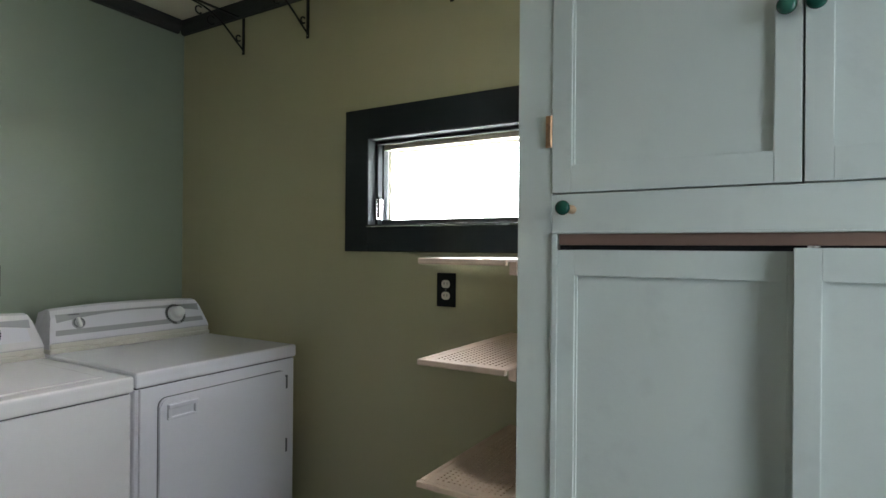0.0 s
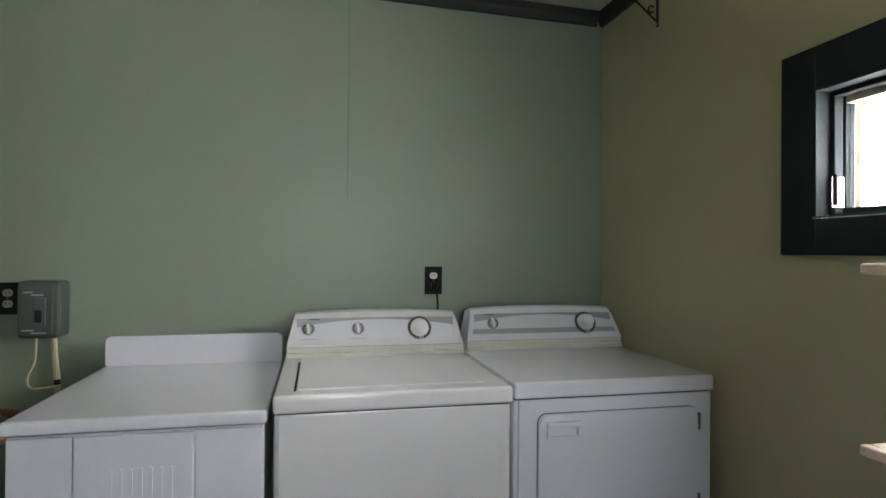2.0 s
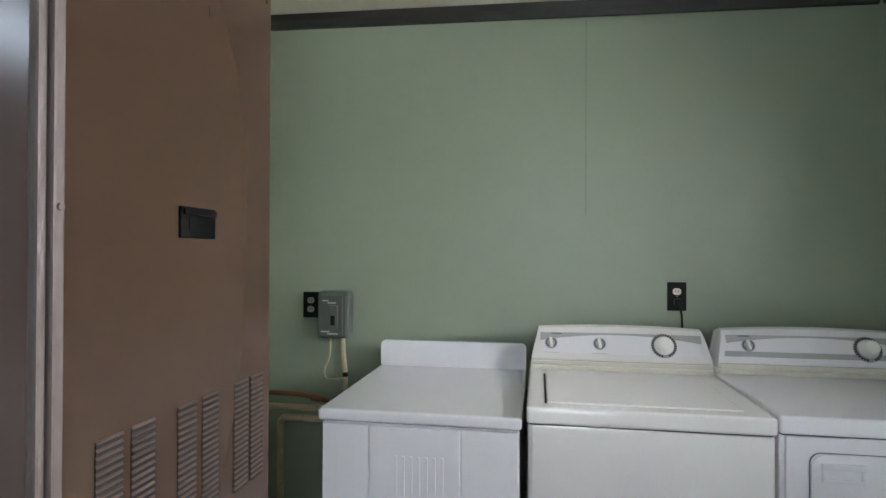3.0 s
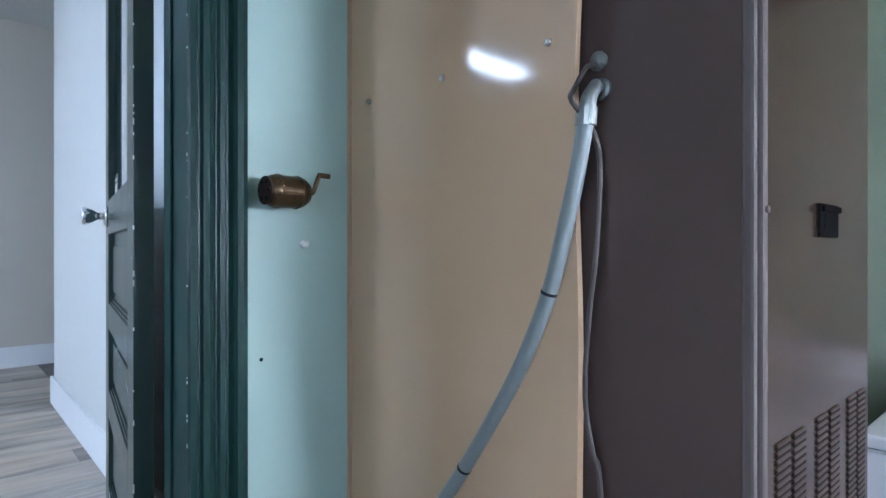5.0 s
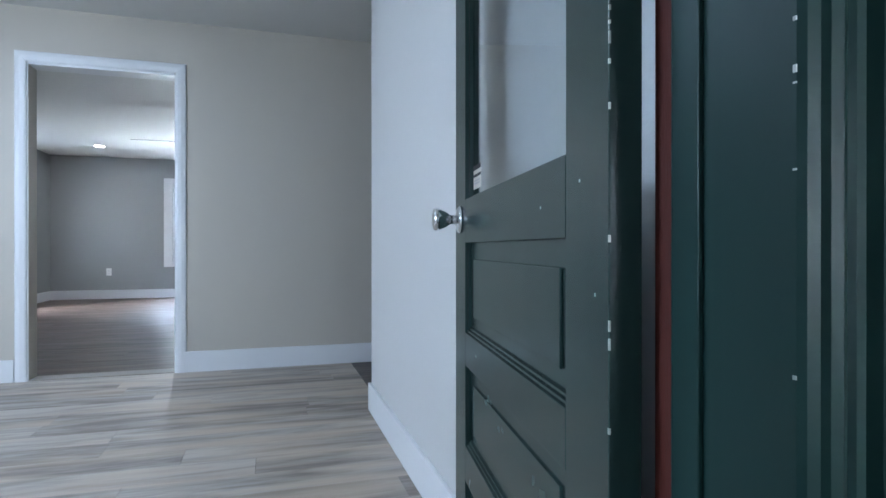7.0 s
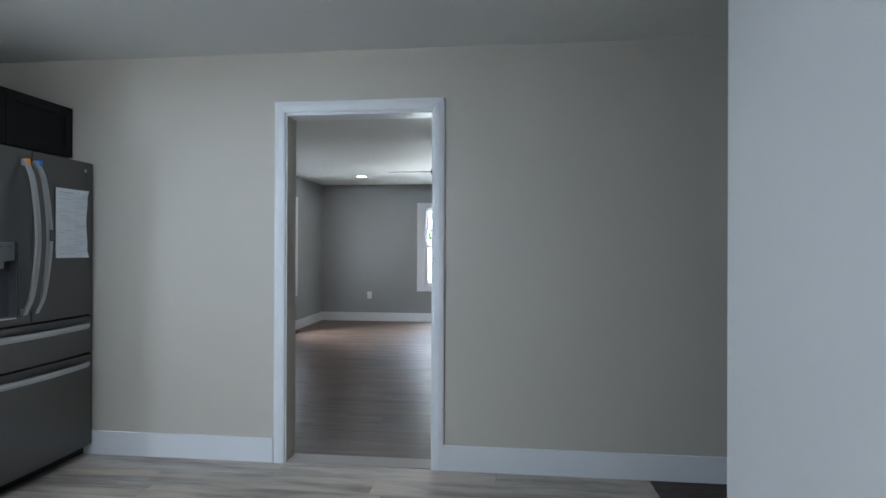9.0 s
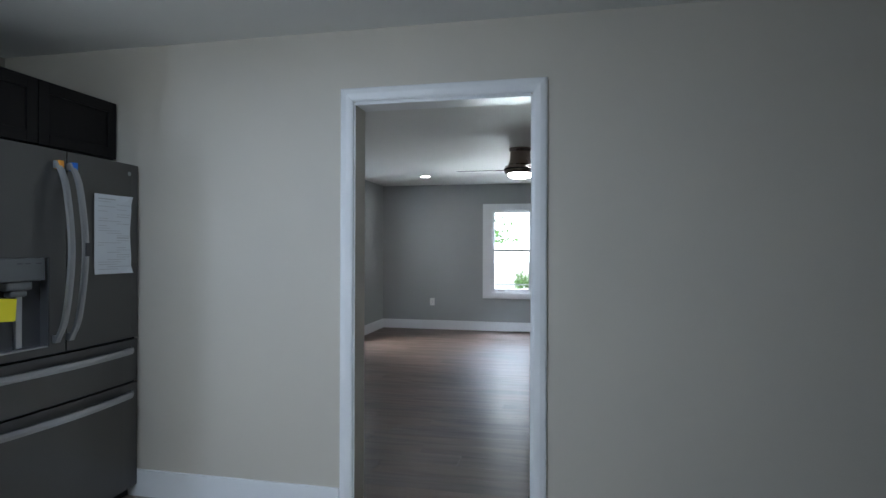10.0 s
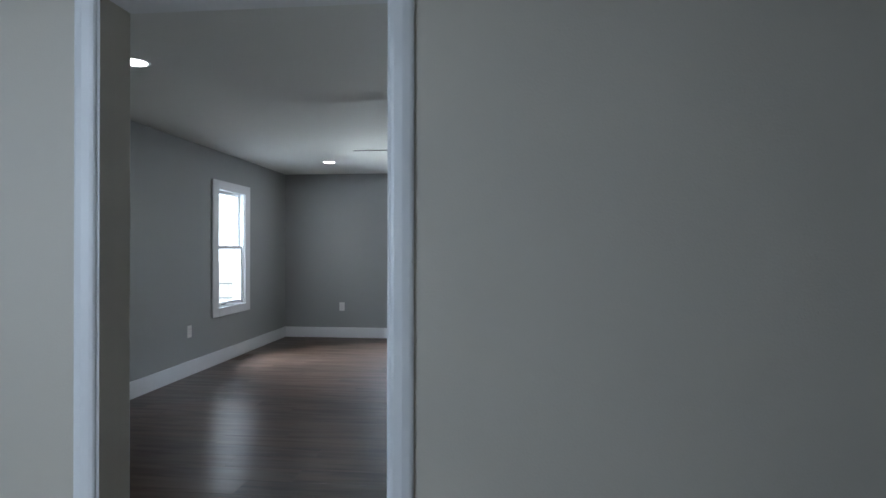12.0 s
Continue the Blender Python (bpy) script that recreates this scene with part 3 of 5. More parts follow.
def console(t, w, d0, zt, knobs, plastic, face_band):
    """A sloping, rounded control panel along the back of a machine. Own x: along, y: to the wall."""
    # section in (y, z), front to back
    sec = [(d0, 0.0), (d0 - 0.006, 0.045), (d0 + 0.002, 0.062), (d0 + 0.035, 0.135), (d0 + 0.06, 0.162), (d0 + 0.085, 0.168), (d0 + 0.14, 0.15), (d0 + 0.15, 0.0)]
    bm = bmesh.new()
    n = 14
    rings = []
    for k in range(n + 1):
        f = 2 * k / n - 1
        x = w / 2 + f * (w / 2 - 0.008)
        rise = 1.0 - 0.06 * f * f
        lean = 0.028
        rings.append([bm.verts.new((x - f * lean * max(0, (z - 0.05) / 0.12), y, zt + z * rise)) for y, z in sec])
    for a, b in zip(rings, rings[1:]):
        for k in range(len(sec)):
            bm.faces.new((a[k], a[(k + 1) % len(sec)], b[(k + 1) % len(sec)], b[k]))
    bm.faces.new(rings[0])
    bm.faces.new(rings[-1][::-1])
    con = part("console", bm, plastic, t, "sloping rounded control panel")
    part("plinth", B(0.006, w - 0.006, d0 - 0.014, d0 + 0.13, zt - 0.001, zt + 0.017, 0.005), CREAMPL, con, "yellowed plastic plinth")
    part("plinth_step", B(0.009, w - 0.009, d0 - 0.0095, d0 + 0.13, zt + 0.0172, zt + 0.036, 0.005), CREAMPL, con)
    part("plinth_line", B(0.014, w - 0.014, d0 - 0.0065, d0 - 0.003, zt + 0.0365, zt + 0.0385), SILVER, con)

    def on_face(f, lift=0.002):
        """A point on the sloping front at height share f, and its normal."""
        y = d0 + 0.002 + (0.033) * f
        z = zt + 0.062 + 0.073 * f
        nrm = Vector((0, -0.911, 0.412))
        return Vector((0, y, z)) + nrm * lift

    tilt = Matrix.Rotation(math.atan2(0.911, 0.412), 4, "X")
    # white face field with an arched grey band above and a grey strip below
    bm = bmesh.new()
    m = 16
    top, bot = [], []
    for k in range(m + 1):
        f = 2 * k / m - 1
        x = w / 2 + f * (w / 2 - 0.052)
        arch = 0.97 - 0.34 * f * f
        top.append(bm.verts.new(Vector((x, 0, 0)) + on_face(arch)))
        bot.append(bm.verts.new(Vector((x - 0.006 * f * -1, 0, 0)) + on_face(0.02)))
    for k in range(m):
        bm.faces.new((bot[k], bot[k + 1], top[k + 1], top[k]))
    part("face_plate", bm, ENAMEL, con, "white printed face plate")
    if face_band:
        bm = bmesh.new()
        q = [Vector((x, 0, 0)) + on_face(f, 0.003) for x, f in ((0.03, 0.0), (w - 0.03, 0.0), (w - 0.034, 0.26), (0.034, 0.26))]
        bm.faces.new([bm.verts.new(p) for p in q])
        part("grey_band", bm, SILVER, con, "grey printed band")
    bm = bmesh.new()
    q = []
    for k in range(m + 1):
        f = 2 * k / m - 1
        q.append((w / 2 + f * (w / 2 - 0.042), 0.97 - 0.34 * f * f, 1.06 - 0.03 * f * f))
    lo = [bm.verts.new(Vector((x, 0, 0)) + on_face(a, 0.0025)) for x, a, b in q]
    hi = [bm.verts.new(Vector((x, 0, 0)) + on_face(b, 0.0035)) for x, a, b in q]
    for k in range(m):
        bm.faces.new((lo[k], lo[k + 1], hi[k + 1], hi[k]))
    part("arched_band", bm, SILVER, con, "arched grey printed band")
    for x, f, r, big in knobs:
        c = Vector((x, 0, 0)) + on_face(f, 0.0)
        base = Matrix.Translation(c) @ tilt
        if big:
            part("dial_ring", lathe(bmesh.new(), [(0.046, 0.0), (0.047, 0.004), (0.036, 0.006), (0.036, 0.0)], base, 36), SILVER, con, "grey printed dial ring")
            for k in range(28):
                a = 2 * math.pi * k / 28
                if 20 < k < 23:
                    continue
                bm = bmesh.new()
                box(bm, 0.037, 0.046, -0.0028, 0.0028, 0.0062, 0.0072)
                bm.transform(base @ Matrix.Rotation(a, 4, "Z"))
                part("dial_mark", bm, BLACK, con)
            part("dial", lathe(bmesh.new(), [(0.034, 0.004), (0.034, 0.012), (0.031, 0.016), (0.027, 0.019), (0.0265, 0.034), (0.024, 0.041), (0.016, 0.045), (0.006, 0.0465)], base, 32), WHITEPL, con, "round white dial", True)
        else:
            part("knob", lathe(bmesh.new(), [(0.024, 0.0), (0.024, 0.004), (0.02, 0.006)], base, 28), SILVER, con, "small grey ringed knob")
            bm = bmesh.new()
            box(bm, -0.0055, 0.0055, -0.019, 0.019, 0.006, 0.017, 0.004)
            bm.transform(base @ Matrix.Rotation(0.15, 4, "Z"))
            part("grip", bm, WHITEPL, con)
            for s in (-1, 1):
                bm = bmesh.new()
                arc = [(0.0205 * math.cos(a), 0.0205 * math.sin(a)) for a in [radians(-62 + 12.4 * i) for i in range(11)]]
                arc += [(0.0155 * math.cos(a), 0.0155 * math.sin(a)) for a in [radians(62 - 12.4 * i) for i in range(11)]]
                prism(bm, [(s * p, q) for p, q in arc], Matrix.Translation((0, 0, 0.0062)), 0.0008)
                bm.transform(base)
                part("knob_mark", bm, HINGEDK, con)
        bm = bmesh.new()
        box(bm, -0.03, 0.03, -0.0385, -0.036, 0.003, 0.0036)
        bm.transform(Matrix.Translation(Vector((x, 0, 0)) + on_face(0.5 if not big else 0.62, 0)) @ tilt)
        part("printed_line", bm, PRINT, con)
    bm = bmesh.new()
    box(bm, -0.02, 0.02, -0.0022, 0.0022, 0.0, 0.0006)
    bm.transform(Matrix.Translation(Vector((0.105, 0, 0)) + on_face(0.98, 0.0045)) @ tilt)
    part("maker_mark", bm, HINGEDK, con, "small dark maker's mark")
    return con


def machine_body(t, w, d, h, enamel, lid_h=0.05):
    part("body", B(0.004, w - 0.004, 0.012, d, 0.03, h - lid_h - 0.004, 0.008), enamel, t)
    part("seam", B(0.01, w - 0.01, 0.016, d - 0.01, h - lid_h - 0.006, h - lid_h + 0.001), GAP, t)
    for x in (0.05, w - 0.05):
        for y in (0.06, d - 0.06):
            part("foot", cyl(bmesh.new(), 0.02, 0.016, 0.032, pose(x, y, 0.015), 12), BLACK, t)


FRONT = -0.873
H = 0.92
# washer
wa = thing("washing_machine", (-1.428, FRONT, F0), "white top-load washing machine with a cream-tinged console", "washing machine")
machine_body(wa, 0.684, 0.75, H, ENAMEL2)
top = part("top_deck", B(0, 0.684, 0, 0.75, H - 0.05, H, 0.012, 3), ENAMEL2, wa, "rounded white enamel top")
lid = part("lid", B(0.062, 0.612, 0.05, 0.475, H + 0.0005, H + 0.006, 0.004), ENAMEL2, wa, "flat white lid")
part("lid_groove", B(0.054, 0.060, 0.05, 0.475, H - 0.0004, H + 0.0012), GAP, wa)
part("lid_groove", B(0.614, 0.618, 0.07, 0.475, H - 0.0004, H + 0.0008), PRINT, wa)
console(wa, 0.684, 0.57, H, [(0.084, 0.52, 0.02, False), (0.268, 0.52, 0.02, False), (0.505, 0.5, 0.045, True)], ENAMEL2, False)
part("front_panel", B(0.016, 0.668, 0.001, 0.014, 0.06, H - 0.0535, 0.003), ENAMEL2, wa)

# dryer
dr = thing("clothes_dryer", (-0.742, FRONT, F0), "white front-load clothes dryer in the room's corner", "dryer")
machine_body(dr, 0.678, 0.75, H + 0.008, ENAMEL)
part("top_deck", B(0, 0.678, 0, 0.75, H - 0.042, H + 0.008, 0.012, 3), ENAMEL, dr, "rounded white enamel top")
console(dr, 0.678, 0.57, H + 0.008, [(0.118, 0.55, 0.02, False), (0.517, 0.5, 0.045, True)], ENAMEL, True)
part("front_panel", B(0.016, 0.662, 0.001, 0.014, 0.06, H - 0.0455, 0.003), ENAMEL, dr)


def round_rect(x0, x1, z0, z1, r, n=6):
    pts = []
    for cx, cz, a in ((x1 - r, z1 - r, 0), (x0 + r, z1 - r, 90), (x0 + r, z0 + r, 180), (x1 - r, z0 + r, 270)):
        for k in range(n + 1):
            b = radians(a + 90 * k / n)
            pts.append((cx + r * math.cos(b), cz + r * math.sin(b)))
    return pts


FRONTWARD = Matrix(((1, 0, 0, 0), (0, 0, -1, 0), (0, 1, 0, 0), (0, 0, 0, 1)))
bm = prism(bmesh.new(), round_rect(0.0728, 0.6112, 0.4258, 0.8352, 0.03), Matrix.Translation((0, 0.001, 0)) @ FRONTWARD, 0.003)
part("door_gap", bm, HINGEDK, dr)
bm = prism(bmesh.new(), round_rect(0.075, 0.609, 0.428, 0.833, 0.028), Matrix.Translation((0, -0.001, 0)) @ FRONTWARD, 0.010)
bmesh.ops.bevel(bm, geom=[e for e in bm.edges if abs(e.verts[0].co.y + 0.011) < 1e-4 and abs(e.verts[1].co.y + 0.011) < 1e-4], offset=0.004, segments=2, affect="EDGES")
dd = part("door", bm, ENAMEL, dr, "white rounded dryer door")
part("handle", B(0.098, 0.207, -0.026, -0.0105, 0.796, 0.812, 0.004), ENAMEL, dd, "moulded pull handle")
part("handle", B(0.098, 0.110, -0.022, -0.0105, 0.768, 0.798, 0.003), ENAMEL, dd)
part("handle", B(0.195, 0.207, -0.022, -0.0105, 0.768, 0.798, 0.003), ENAMEL, dd)
part("handle", B(0.098, 0.207, -0.019, -0.0105, 0.760, 0.770, 0.003), ENAMEL, dd)
part("handle_recess", B(0.110, 0.195, -0.0118, -0.0105, 0.770, 0.797), ENAMEL, dd)
for z in (0.785, 0.53):
    part("hinge", B(0.611, 0.622, -0.009, -0.0012, z - 0.027, z + 0.027, 0.002), HINGEDK, dr, "small grey door hinge")

# water heater
ht = thing("water_heater", (-2.072, -0.868, F0), "white enamelled table-top water heater with a backsplash", "water heater")
HH = 0.885
part("body", B(0.008, 0.624, 0.012, 0.73, 0.03, HH - 0.042, 0.006), ENAMEL, ht)
part("seam", B(0.01, 0.60, 0.018, 0.7, HH - 0.045, HH - 0.034), GAP, ht)
part("top", B(0, 0.632, -0.008, 0.73, HH - 0.036, HH, 0.012, 3), ENAMEL, ht, "rounded white enamel worktop")
bm = prism(bmesh.new(), round_rect(0.003, 0.628, HH - 0.01, HH + 0.108, 0.022), Matrix.Translation((0, 0.73, 0)) @ FRONTWARD, 0.028)
part("backsplash", bm, ENAMEL, ht, "upright white backsplash")
part("side_panel", B(0.012, 0.160, 0.004, 0.0125, 0.06, HH - 0.046, 0.003), ENAMEL, ht)
part("front_door", B(0.164, 0.446, 0.002, 0.0125, 0.06, HH - 0.048, 0.003), ENAMEL, ht)
part("side_panel", B(0.450, 0.620, 0.004, 0.0125, 0.06, HH - 0.046, 0.003), ENAMEL, ht)
for k in range(7):
    part("rib", B(0.245 + 0.024 * k, 0.253 + 0.024 * k, 0.0008, 0.003, 0.30, HH - 0.135, 0.0008), ENAMEL, ht)
for x in (0.06, 0.55):
    for y in (0.06, 0.66):
        part("foot", cyl(bmesh.new(), 0.02, 0.016, 0.032, pose(x, y, 0.015), 12), BLACK, ht)

# outlets
def outlet(name, m, label, plate, faces, cord=False, single=False):
    """A wall outlet; own x along the wall, y out of it, z up."""
    t = new(name)
    t.matrix_world = m
    tagged(t, label, "outlet")
    part("cover_plate", B(-0.039, 0.039, 0.0006, 0.007, -0.061, 0.061, 0.003), plate, t)
    for k, z in enumerate((0.021, -0.021)):
        if cord and k:
            part("plug", B(-0.014, 0.014, 0.007, 0.035, z - 0.016, z + 0.012, 0.005), BLACK, t, "black plug")
            continue
        bm = prism(bmesh.new(), round_rect(-0.017, 0.017, z - 0.014, z + 0.014, 0.012, 4), Matrix.Translation((0, 0.0095, 0)) @ FRONTWARD, 0.003)
        s = part("socket", bm, faces, t, "pale socket face")
        for x in (-0.006, 0.006):
            part("slot", B(x - 0.0012, x + 0.0012, 0.0094, 0.0099, z - 0.002, z + 0.006), GAP, s)
    part("screw", cyl(bmesh.new(), 0.003, 0.003, 0.002, pose(0, 0.0075, 0, 90), 10), STEEL, t)
    return t


outlet("wall_outlet", pose(-0.812, 0, 0.633, 0, 0, 180), "black wall outlet with a plugged-in cord", BLACK, IVORY, cord=True)
outlet("wall_outlet", pose(-2.459, 0, 0.568, 0, 0, 180), "black double wall outlet beside a grey box", BLACK, SILVER)
outlet("wall_outlet", pose(0, -1.556, 0.623, 0, 0, 90), "black double wall outlet under the window", BLACK, IVORY)
c = thing("power_cord", (-0.812, -0.03, 0.36), "thin black power cord hanging behind the washer", "cord")
part("cord", tube(bmesh.new(), curve_points([(0.0, 0.0, 0.25), (0.002, -0.012, 0.235), (0.012, -0.005, 0.2), (0.018, 0.01, 0.12), (0.015, 0.015, 0.0)], 24), 0.0045, 8), BLACK, c)

# disconnect box on the wall with its wires
GREYBOX = material("grey_metal_box", (0.09, 0.105, 0.09), 0.4, 0.2, scale=10, vary=0.12)
bx = thing("switch_box", (-2.318, 0.0, 0.532), "grey metal switch box with a pull lever on the wall", "switch box")
part("housing", B(-0.073, 0.073, -0.10, -0.0006, -0.108, 0.108, 0.024, 3), GREYBOX, bx)
part("cover", B(-0.062, 0.050, -0.107, -0.1, -0.092, 0.092, 0.0034), GREYBOX, bx)
part("lever_frame", B(-0.01, 0.03, -0.113, -0.107, -0.06, 0.045, 0.003), HINGEDK, bx)
part("lever", B(0.0, 0.02, -0.125, -0.113, -0.045, 0.0, 0.004), BLACK, bx)
for z, x0, x1 in ((0.065, -0.045, -0.015), (0.055, -0.02, 0.02), (-0.075, -0.05, -0.01), (-0.085, -0.02, 0.03)):
    part("printed_line", B(x0, x1, -0.1078, -0.107, z - 0.003, z + 0.003), PRINT, bx)
OLDWIRE = material("yellowed_cable", (0.45, 0.38, 0.24), 0.5, scale=20, vary=0.2)
ca = thing("cable", (-2.318, -0.04, 0.212), "old pale cables hanging from the switch box", "cable")
part("sheath", tube(bmesh.new(), curve_points([(0.03, 0, 0.205), (0.035, 0, 0.12), (0.045, -0.005, 0.04), (0.05, -0.02, -0.05)], 20), 0.011, 8), OLDWIRE, ca)
part("sheath", tube(bmesh.new(), curve_points([(-0.03, 0, 0.205), (-0.035, 0, 0.12), (-0.06, 0.005, 0.06), (-0.05, 0, 0.02), (0.0, -0.02, 0.02), (0.05, -0.03, 0.03)], 24), 0.005, 8), OLDWIRE, ca)
part("tape", tube(bmesh.new(), [(0.043, -0.004, 0.05), (0.046, -0.006, 0.03)], 0.0125, 8), BLACK, ca)

# pipes running behind the furnace to the heater
COPPER = material("old_copper_pipe", (0.22, 0.10, 0.06), 0.4, 0.7, scale=12, vary=0.25, stain=0.4)
PIPE = material("beige_pipe", (0.42, 0.33, 0.22), 0.45, 0.0, scale=12, vary=0.15, stain=0.3)
pp = thing("water_pipe", (-2.6, -0.3, 0.12), "old copper and beige pipes along the wall to the water heater", "pipe")
part("pipe", tube(bmesh.new(), curve_points([(0.0, 0, 0.10), (0.2, 0, 0.10), (0.3, 0, 0.085), (0.42, 0, 0.06), (0.56, 0, 0.055)], 24), 0.010, 10), COPPER, pp)
part("pipe", tube(bmesh.new(), [(0.0, -0.02, 0.05), (0.56, -0.02, 0.05)], 0.012, 10), PIPE, pp)
part("pipe", tube(bmesh.new(), [(0.14, -0.02, -0.676), (0.14, -0.02, -0.03), (0.142, -0.02, -0.008), (0.155, -0.02, 0.004), (0.18, -0.02, 0.006), (0.56, -0.02, 0.006)], 0.014, 10), PIPE, pp)
part("coupling", tube(bmesh.new(), [(0.27, 0, 0.09), (0.31, 0, 0.082)], 0.015, 10), COPPER, pp)

# furnace
BROWN = material("brown_enamel_metal", (0.043, 0.0255, 0.017), 0.2, scale=3, vary=0.06, bump=0.0, spec=0.35, coat=0.0)
MAUVE = material("mauve_brown_metal", (0.10, 0.07, 0.061), 0.2, scale=4, vary=0.08, bump=0.0)
TAN = material("tan_gloss_panel", (0.61, 0.42, 0.265), 0.07, scale=3, vary=0.05, bump=0.0, fine=20, coat=0.0)
RECESS = material("matt_black_plastic", (0.006, 0.006, 0.006), 0.9, bump=0.0, spec=0.02)
STRIP = material("brown_corner_strip", (0.10, 0.078, 0.073), 0.6, scale=6, vary=0.1, bump=0.0)
fu = thing("furnace", (-1.925, -2.066, F0), "tall brown enamelled furnace cabinet with louvred front", "furnace")
TOPF = 1.94 - F0
part("body", B(-0.62, -0.004, 0.0362, 0.568, 0.0, TOPF - 0.012), MAUVE, fu)
part("side_panel", B(-0.62, -0.0065, 0.032, 0.036, 0.0, TOPF - 0.02), MAUVE, fu, "mauve-brown sheet metal side")
front = part("front_panel", B(-0.0038, 0.0, 0.0622, 0.572, 0.03, TOPF - 0.02, 0.0015), BROWN, fu, "glossy brown front panel")
part("corner_strip", B(-0.006, 0.008, 0.029, 0.0405, 0.0, TOPF - 0.02, 0.004), STRIP, fu)
part("corner_strip", B(-0.0035, 0.003, 0.0406, 0.0455, 0.0, TOPF - 0.02, 0.001), STRIP, fu)
part("corner_strip", B(-0.0035, 0.0115, 0.0456, 0.0618, 0.0, TOPF - 0.02, 0.004), STRIP, fu)
for z in (1.42, 1.72, 0.8):
    part("screw", cyl(bmesh.new(), 0.005, 0.004, 0.004, pose(0.0125, 0.054, z, 0, 90), 10), STRIP, fu)
hz = 0.860 - F0
pl = part("pull_handle", B(0.0, 0.005, 0.279, 0.371, hz - 0.024, hz + 0.024, 0.002), RECESS, fu, "black recessed pull handle")
part("recess", B(0.0051, 0.0062, 0.298, 0.362, hz - 0.012, hz + 0.010), RECESS, pl)
part("lip", B(0.005, 0.010, 0.283, 0.367, hz + 0.012, hz + 0.021, 0.002), RECESS, pl)
lou = bmesh.new()
prism(lou, [(0, 0), (0.0022, 0.0006), (0.0021, 0.0018), (0, 0.0045)], Matrix(((1, 0, 0, 0), (0, 0, 1, -0.023), (0, 1, 0, 0), (0, 0, 0, 1))), 0.046)
LOUVRE = material("brown_louvre_metal", (0.06, 0.036, 0.024), 0.45, scale=20, vary=0.15)
lou_mesh = finish("louvre", lou, LOUVRE)
slot_mesh = finish("louvre_slot", B(0.0001, 0.0012, -0.0235, 0.0235, -0.0048, 0.0), GAP)
for yc in (-1.9235, -1.8615, -1.7635, -1.701, -1.6035, -1.5465):
    for k in range(20):
        z = 0.578 - 0.0098 * k - F0
        for me, nm in ((lou_mesh, "louvre"), (slot_mesh, "louvre_slot")):
            o = new(nm, me)
            o.parent = front
            o.location = (0.0002, yc + 2.066, z)
for k in range(7):
    bm = B(0.0001, 0.0012, -0.002, 0.002, -0.03, 0.03)
    bm.transform(Matrix.Translation((0, 0.545 - 0.014 * k, 1.335 - F0 + 0.008 * k)) @ Matrix.Rotation(radians(20), 4, "X"))
    part("top_slot", bm, GAP, front)
for y, z in ((0.293, 1.211), (0.358, 1.209), (0.12, 1.23)):
    part("key_hole", B(0.0001, 0.0012, y - 0.003, y + 0.003, z - 0.008 - F0, z + 0.008 - F0), GAP, front)
# lower panel joint
part("joint", B(0.0, 0.0004, 0.075, 0.5705, 0.0425, 0.0445), GAP, front)
for o in [o for o in front.children if o.name.startswith("louvre")]:
    o.location.x += 0.0009

# tan sheet panel beside the furnace, its free edge slightly wavy
tp = bmesh.new()
n = 40
rows_ = []
for k in range(n + 1):
    z = F0 + (1.93 - F0) * k / n
    edge = -2.116 + 0.004 * math.sin(z * 5.1) + 0.003 * math.sin(z * 11)
    bow = 0.006 * math.sin(z * 3.3 + 1)
    rows_.append([tp.verts.new((x, y, z)) for x, y in ((edge, -2.082 - 0.5 * bow), (edge, -2.070), (WX + 0.001, -2.070), (WX + 0.001, -2.078), (-2.40, -2.078 - 0.15 * bow))])
for a, b in zip(rows_, rows_[1:]):
    for k in range(5):
        tp.faces.new((a[k], a[(k + 1) % 5], b[(k + 1) % 5], b[k]))
tp.faces.new(rows_[0])
tp.faces.new(rows_[-1][::-1])
tpan = thing("wall_panel", (0, 0, 0), "glossy tan sheet panel beside the furnace", "panel")
part("sheet", tp, TAN, tpan)
part("edge_strip", B(WX + 0.001, WX + 0.009, -2.084, -2.0785, F0, 1.93), material("peach_caulk", (0.5, 0.33, 0.2), 0.5), tpan, "thin peach edge strip")
for x, z in ((-2.162, 1.101), (-2.380, 1.101), (-2.592, 1.103)):
    part("screw", lathe(bmesh.new(), [(0.006, 0), (0.005, 0.003), (0.002, 0.004)], pose(x, -2.083, z, 90), 12), STEEL, tpan)

# flexible conduit with its fitting and a loose cable
COND = material("grey_conduit_plastic", (0.21, 0.24, 0.24), 0.35, scale=20, vary=0.05)
GALV = material("galvanised_metal", (0.27, 0.29, 0.28), 0.45, 0.8, scale=30, vary=0.15)
cd = thing("conduit", (-2.085, -2.08, F0), "grey flexible conduit curving down from a metal elbow", "conduit")
zz = lambda z: z - F0
pts = curve_points([(0.0, -0.028, zz(0.983)), (-0.013, -0.03, zz(0.91)), (-0.032, -0.03, zz(0.84)), (-0.056, -0.03, zz(0.76)), (-0.103, -0.03, zz(0.66)), (-0.154, -0.03, zz(0.577)), (-0.216, -0.03, zz(0.485)), (-0.345, -0.03, zz(0.30)), (-0.46, -0.03, zz(0.05)), (-0.48, -0.03, 0.02)], 60)
part("tube", tube(bmesh.new(), pts, 0.0106, 14), COND, cd, "", True)
